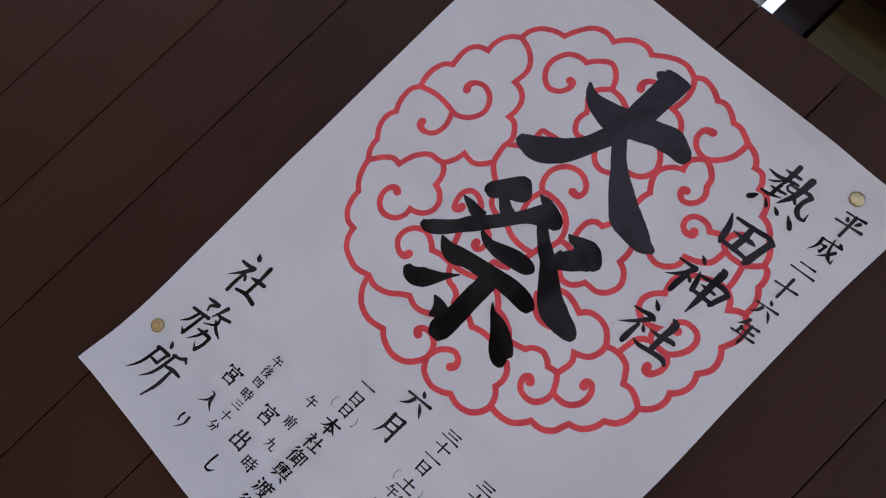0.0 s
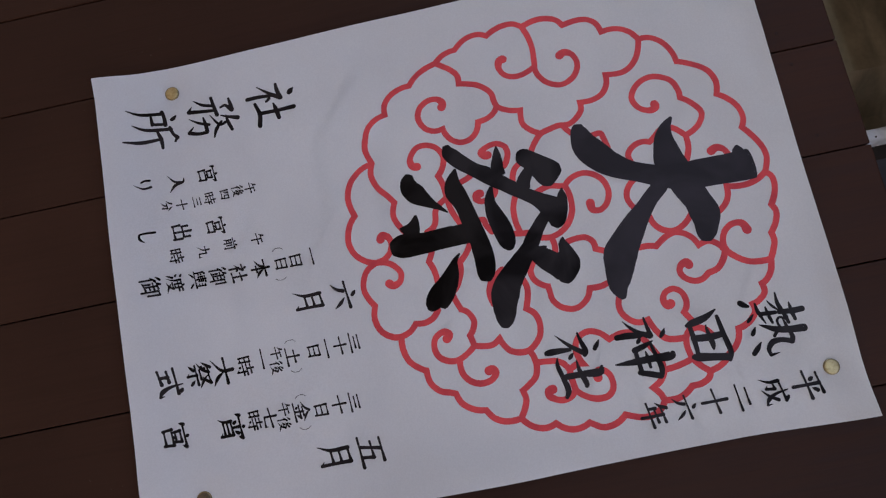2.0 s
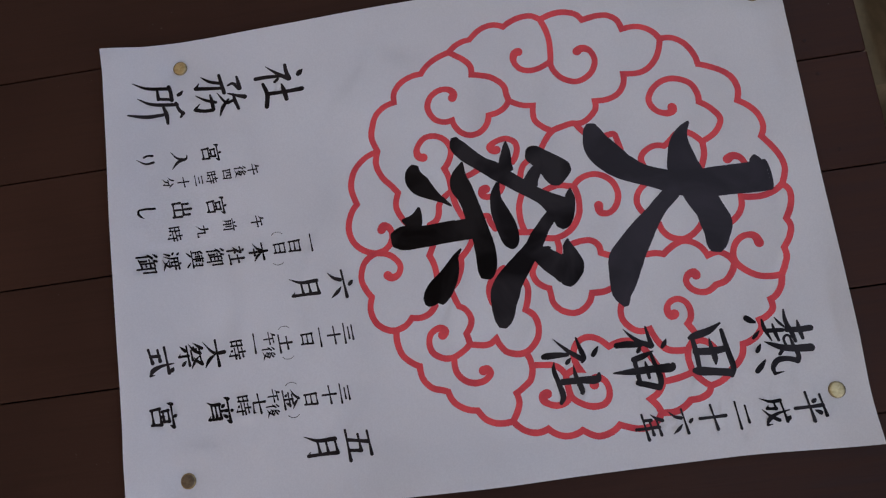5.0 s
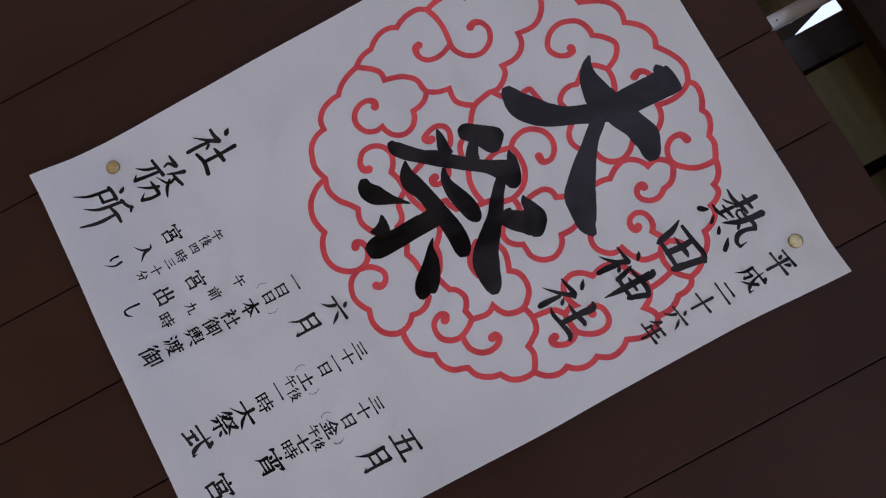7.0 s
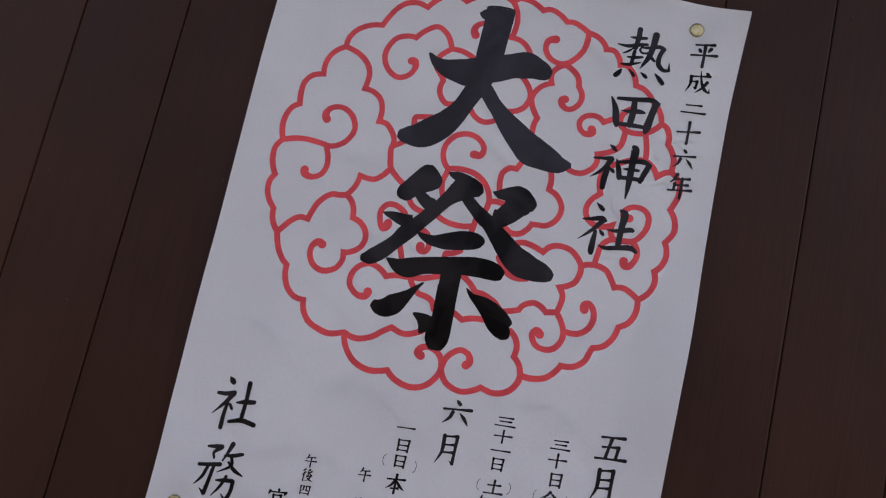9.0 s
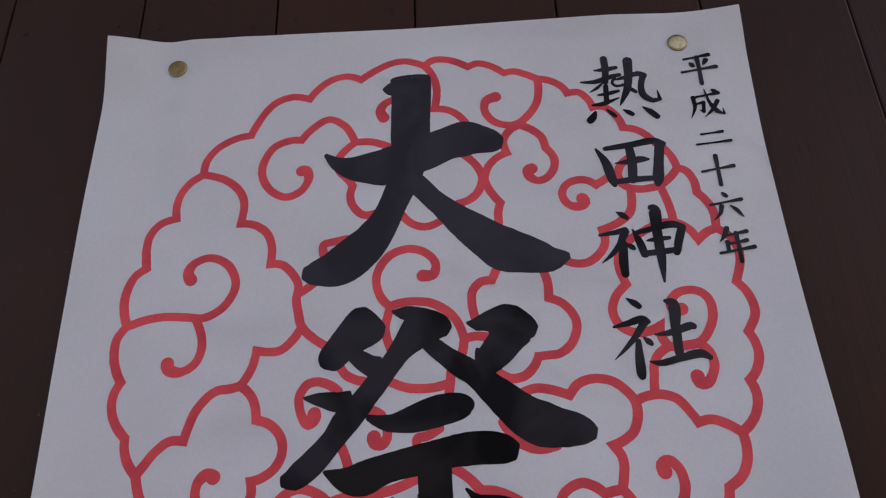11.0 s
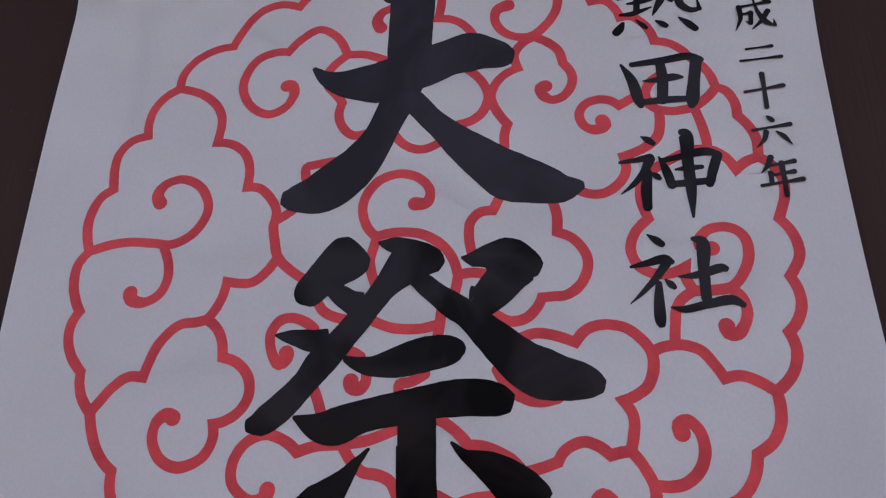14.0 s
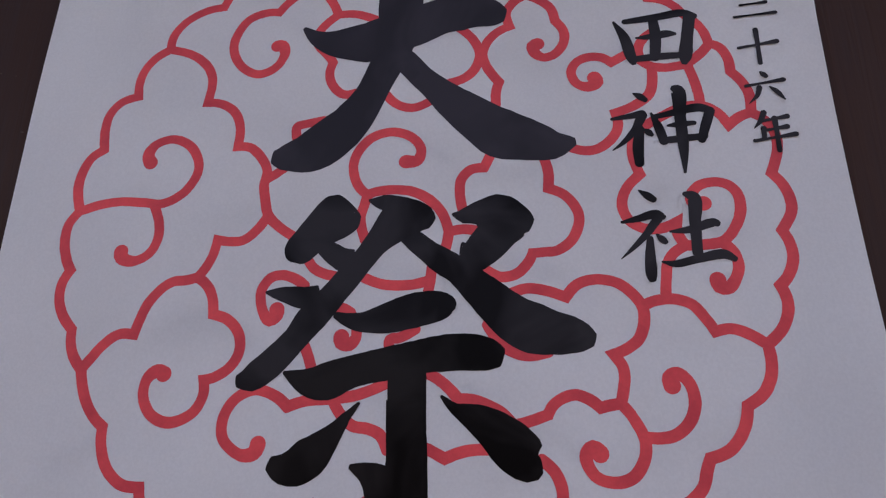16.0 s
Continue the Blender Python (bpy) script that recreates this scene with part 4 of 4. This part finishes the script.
brush((-130.1, -152.5, 2.9), (-134.9, -156.9, 2.4), (-133.9, -160.7, 1.7))
brush((-143.1, -167, 2.5), (-136.6, -165.8, 2.8), (-128.6, -164, 3.2))
brush((-143.4, -181, 0.6), (-138.9, -174.6, 2.4), (-136.3, -165.5, 2.4))
brush((-132.4, -164.6, 2.5), (-133.7, -176.5, 2.8), (-134.8, -185.4, 3.2))
brush((-134.9, -185.7, 2.9), (-138.8, -182.7, 0.6))
brush((-122.9, -148.4, 3.6), (-124.9, -154.7, 2.4), (-127.5, -161.2, 1.1))
brush((-114.3, -153.8, 2.5), (-121.1, -156.2, 2.8), (-126.7, -157.3, 1.4))
brush((-121.6, -157.2, 2.4), (-120.3, -162.6, 2.4), (-129.2, -169.6, 0.6))
brush((-122.8, -161.2, 1.8), (-117.3, -165.8, 2.9), (-110.8, -168.4, 1.1))
brush((-128.5, -175.1, 1.4), (-123.2, -174, 2.8), (-116.9, -173.2, 3.1))
brush((-116.2, -173.6, 2.9), (-116.4, -180.7, 2.8), (-118.4, -187.2, 3.2))
brush((-118.7, -187.4, 2.5), (-122.7, -183.3, 0.6))
brush((-122, -171.1, 2.4), (-124.7, -178.6, 2.2), (-129.4, -186.1, 0.6))
written("column")
brush((-134.8, -195.6, 1.1), (-132.8, -197.9, 3.2), (-131.9, -199.7, 2.5))
brush((-139.5, -206.2, 3), (-135.2, -204.9, 2.8), (-128.6, -204.5, 3.2))
brush((-144.6, -232.4, 0.6), (-140, -222.8, 2.4), (-137.8, -205.4, 2.8))
brush((-137.6, -214.7, 1.8), (-130.5, -214.3, 2.8))
brush((-130.5, -214.3, 2.4), (-129.2, -204.1, 2.2))
brush((-126, -201.6, 2.5), (-120.4, -199.6, 2.5), (-117.2, -196.8, 3.2))
brush((-117.2, -196.8, 2.5), (-114.4, -198.8, 1.8))
brush((-132, -229.3, 0.6), (-127.2, -220.5, 2.5), (-124.6, -200.8, 2.8))
brush((-123.8, -211.1, 2.2), (-117.3, -209.1, 3.2), (-110.4, -208.6, 2.2))
brush((-119.5, -236.7, 1.4), (-117.2, -224.1, 3.1), (-117.8, -210.3, 2.5))
written("column")

# ---- small writing ----
small_character("宮", -82.6, -177.5, 15.5, 15.5)
small_character("入", -81, -201.9, 14.6, 13.7)
small_character("り", -83.4, -226.7, 12.9, 13.7)
small_character("午", -65.3, -146.8, 8.6, 8.6)
small_character("後", -65, -156.9, 9, 9)
small_character("四", -64.4, -167, 8.6, 7.7)
small_character("時", -64, -178.9, 9.9, 9.4)
small_character("三", -63.2, -188.6, 8.6, 7.7)
small_character("十", -63.2, -200.1, 8.6, 8.6)
small_character("分", -64, -211, 8.6, 8.6)
small_character("宮", -41.5, -176.6, 15.5, 15.5)
small_character("出", -42.3, -202.8, 14.6, 14.6)
small_character("し", -43.4, -227.8, 12, 13.7)
small_character("午", -25.4, -147.2, 9, 9.4)
small_character("前", -25.9, -168.3, 9.4, 10.3)
small_character("九", -24.1, -188.8, 9.4, 9.4)
small_character("時", -24.9, -209.2, 11.6, 11.2)
small_character("一", -3.9, -109, 13.7, 8.6)
small_character("日", -3.1, -121.4, 14.6, 9.4)
small_character("（", -14.7, -133.6, 10.3, 8.3)
small_character("日", -3, -132.5, 12.9, 9.4)
small_character("）", 8.7, -134, 10.3, 8.3)
small_character("本", -2.7, -148.3, 14.6, 13.7)
small_character("社", -3, -165, 13.7, 13.3)
small_character("御", -3.5, -180.4, 13.7, 13.3)
small_character("輿", -4, -195.9, 13.7, 13.3)
small_character("渡", -4.7, -212.3, 14.2, 13.7)
small_character("御", -4.6, -229.6, 15.5, 15)
small_character("六", 29.1, -90.6, 21.5, 19.7, 0.93)
small_character("月", 28.3, -116.9, 18.9, 22.3, 0.93)
small_character("三", 64.2, -89, 15.5, 8.6)
small_character("十", 64.4, -99.4, 13.7, 9.4)
small_character("一", 64.7, -109.3, 14.6, 8.6)
small_character("日", 64.7, -118.8, 13.7, 9.4)
small_character("（", 53.9, -134.9, 11.0, 8.3)
small_character("土", 65.4, -134.7, 13.7, 11.2)
small_character("）", 76.5, -133.2, 11.0, 8.3)
small_character("午", 60.6, -145.9, 9.4, 8.6)
small_character("後", 71, -147.3, 9.9, 9.4)
small_character("一", 62.8, -157, 15.5, 8.6)
small_character("時", 65, -170.5, 14.6, 12.9)
small_character("大", 65.7, -187, 20.6, 16.3, 1.04)
small_character("祭", 65.1, -203.8, 20.6, 18, 1.04)
small_character("式", 66.3, -225.4, 21.5, 19.7, 1.04)
small_character("三", 105.3, -96, 14.6, 8.6)
small_character("十", 105, -106.9, 13.7, 10.3)
small_character("日", 106.5, -120.1, 13.7, 10.3)
small_character("（", 93.7, -133.2, 11.0, 8.3)
small_character("金", 104.7, -134.3, 14.6, 12)
small_character("）", 117, -133, 11.0, 8.3)
small_character("午", 100.8, -146.2, 9.4, 8.6)
small_character("後", 110.9, -147.6, 9.9, 9.4)
small_character("七", 104.8, -157.7, 14.6, 11.2)
small_character("時", 104.2, -168.8, 14.6, 11.2)
small_character("宵", 106.5, -185.1, 21.5, 19.7, 1.04)
small_character("宮", 105, -225.3, 21.5, 18.9, 1.04)
small_character("五", 140.6, -90.2, 22.3, 19.7, 0.93)
small_character("月", 139.4, -115.8, 19.7, 24, 0.93)
small_character("平", 153.6, 211, 20.6, 21, 0.93)
small_character("成", 153.1, 188.3, 20.7, 19.3, 0.93)
small_character("二", 153.2, 166.9, 19.7, 11.4, 0.93)
small_character("十", 152.5, 147.7, 18.1, 18.4, 0.93)
small_character("六", 152.9, 127.2, 17.4, 17.2, 0.93)
small_character("年", 153.5, 106.2, 18.2, 19.2, 0.93)

# ---- drawing pins ----
def drawing_pin(u, v, shade):
    thing = empty("drawing_pin", (u * MM, -(lift(u, v) + 0.2) * MM, UP + v * MM))
    bm = bmesh.new()
    ring = []
    for r, h in ((5.45, 0.0), (5.5, 0.5), (5.3, 0.85), (4.6, 1.1)):
        ring.append([bm.verts.new((r * MM * math.cos(a), -h * MM, r * MM * math.sin(a))) for a in np.linspace(0, 2 * math.pi, 41)[:-1]])
    for a, b in zip(ring, ring[1:]):
        for i in range(40):
            bm.faces.new((a[i], a[(i + 1) % 40], b[(i + 1) % 40], b[i]))
    bm.faces.new(ring[0])
    bmesh.ops.recalc_face_normals(bm, faces=bm.faces)
    part("rim", bm, BRASS_EDGE, thing, smooth=True)
    bm = bmesh.new()
    rings = [[bm.verts.new((r * MM * math.cos(a), -(h) * MM, r * MM * math.sin(a))) for a in np.linspace(0, 2 * math.pi, 41)[:-1]] for r, h in ((4.7, 1.02), (4.4, 1.16), (3.0, 1.22), (1.5, 1.24))]
    for a, b in zip(rings, rings[1:]):
        for i in range(40):
            bm.faces.new((a[i], a[(i + 1) % 40], b[(i + 1) % 40], b[i]))
    bm.faces.new(rings[-1])
    bmesh.ops.recalc_face_normals(bm, faces=bm.faces)
    part("head", bm, {"dark": DARK_BRASS, "tarnished": TAN_BRASS}.get(shade, BRASS), thing, smooth=True)
    bm = bmesh.new()
    bmesh.ops.create_cone(bm, cap_ends=True, segments=10, radius1=0.0005, radius2=0.0002, depth=0.008)
    bmesh.ops.rotate(bm, verts=bm.verts, matrix=Matrix.Rotation(radians(-90), 3, "X"))
    bmesh.ops.translate(bm, verts=bm.verts, vec=(0, 0.004, 0))
    part("point", bm, BRASS_EDGE, thing)
    return tagged(thing, shade + " brass drawing pin holding the paper corner", "drawing pin", "pins of the poster")


for (u, v), shade in zip(PINS, ("tarnished", "shiny", "golden", "dark")):
    drawing_pin(u, v, shade)
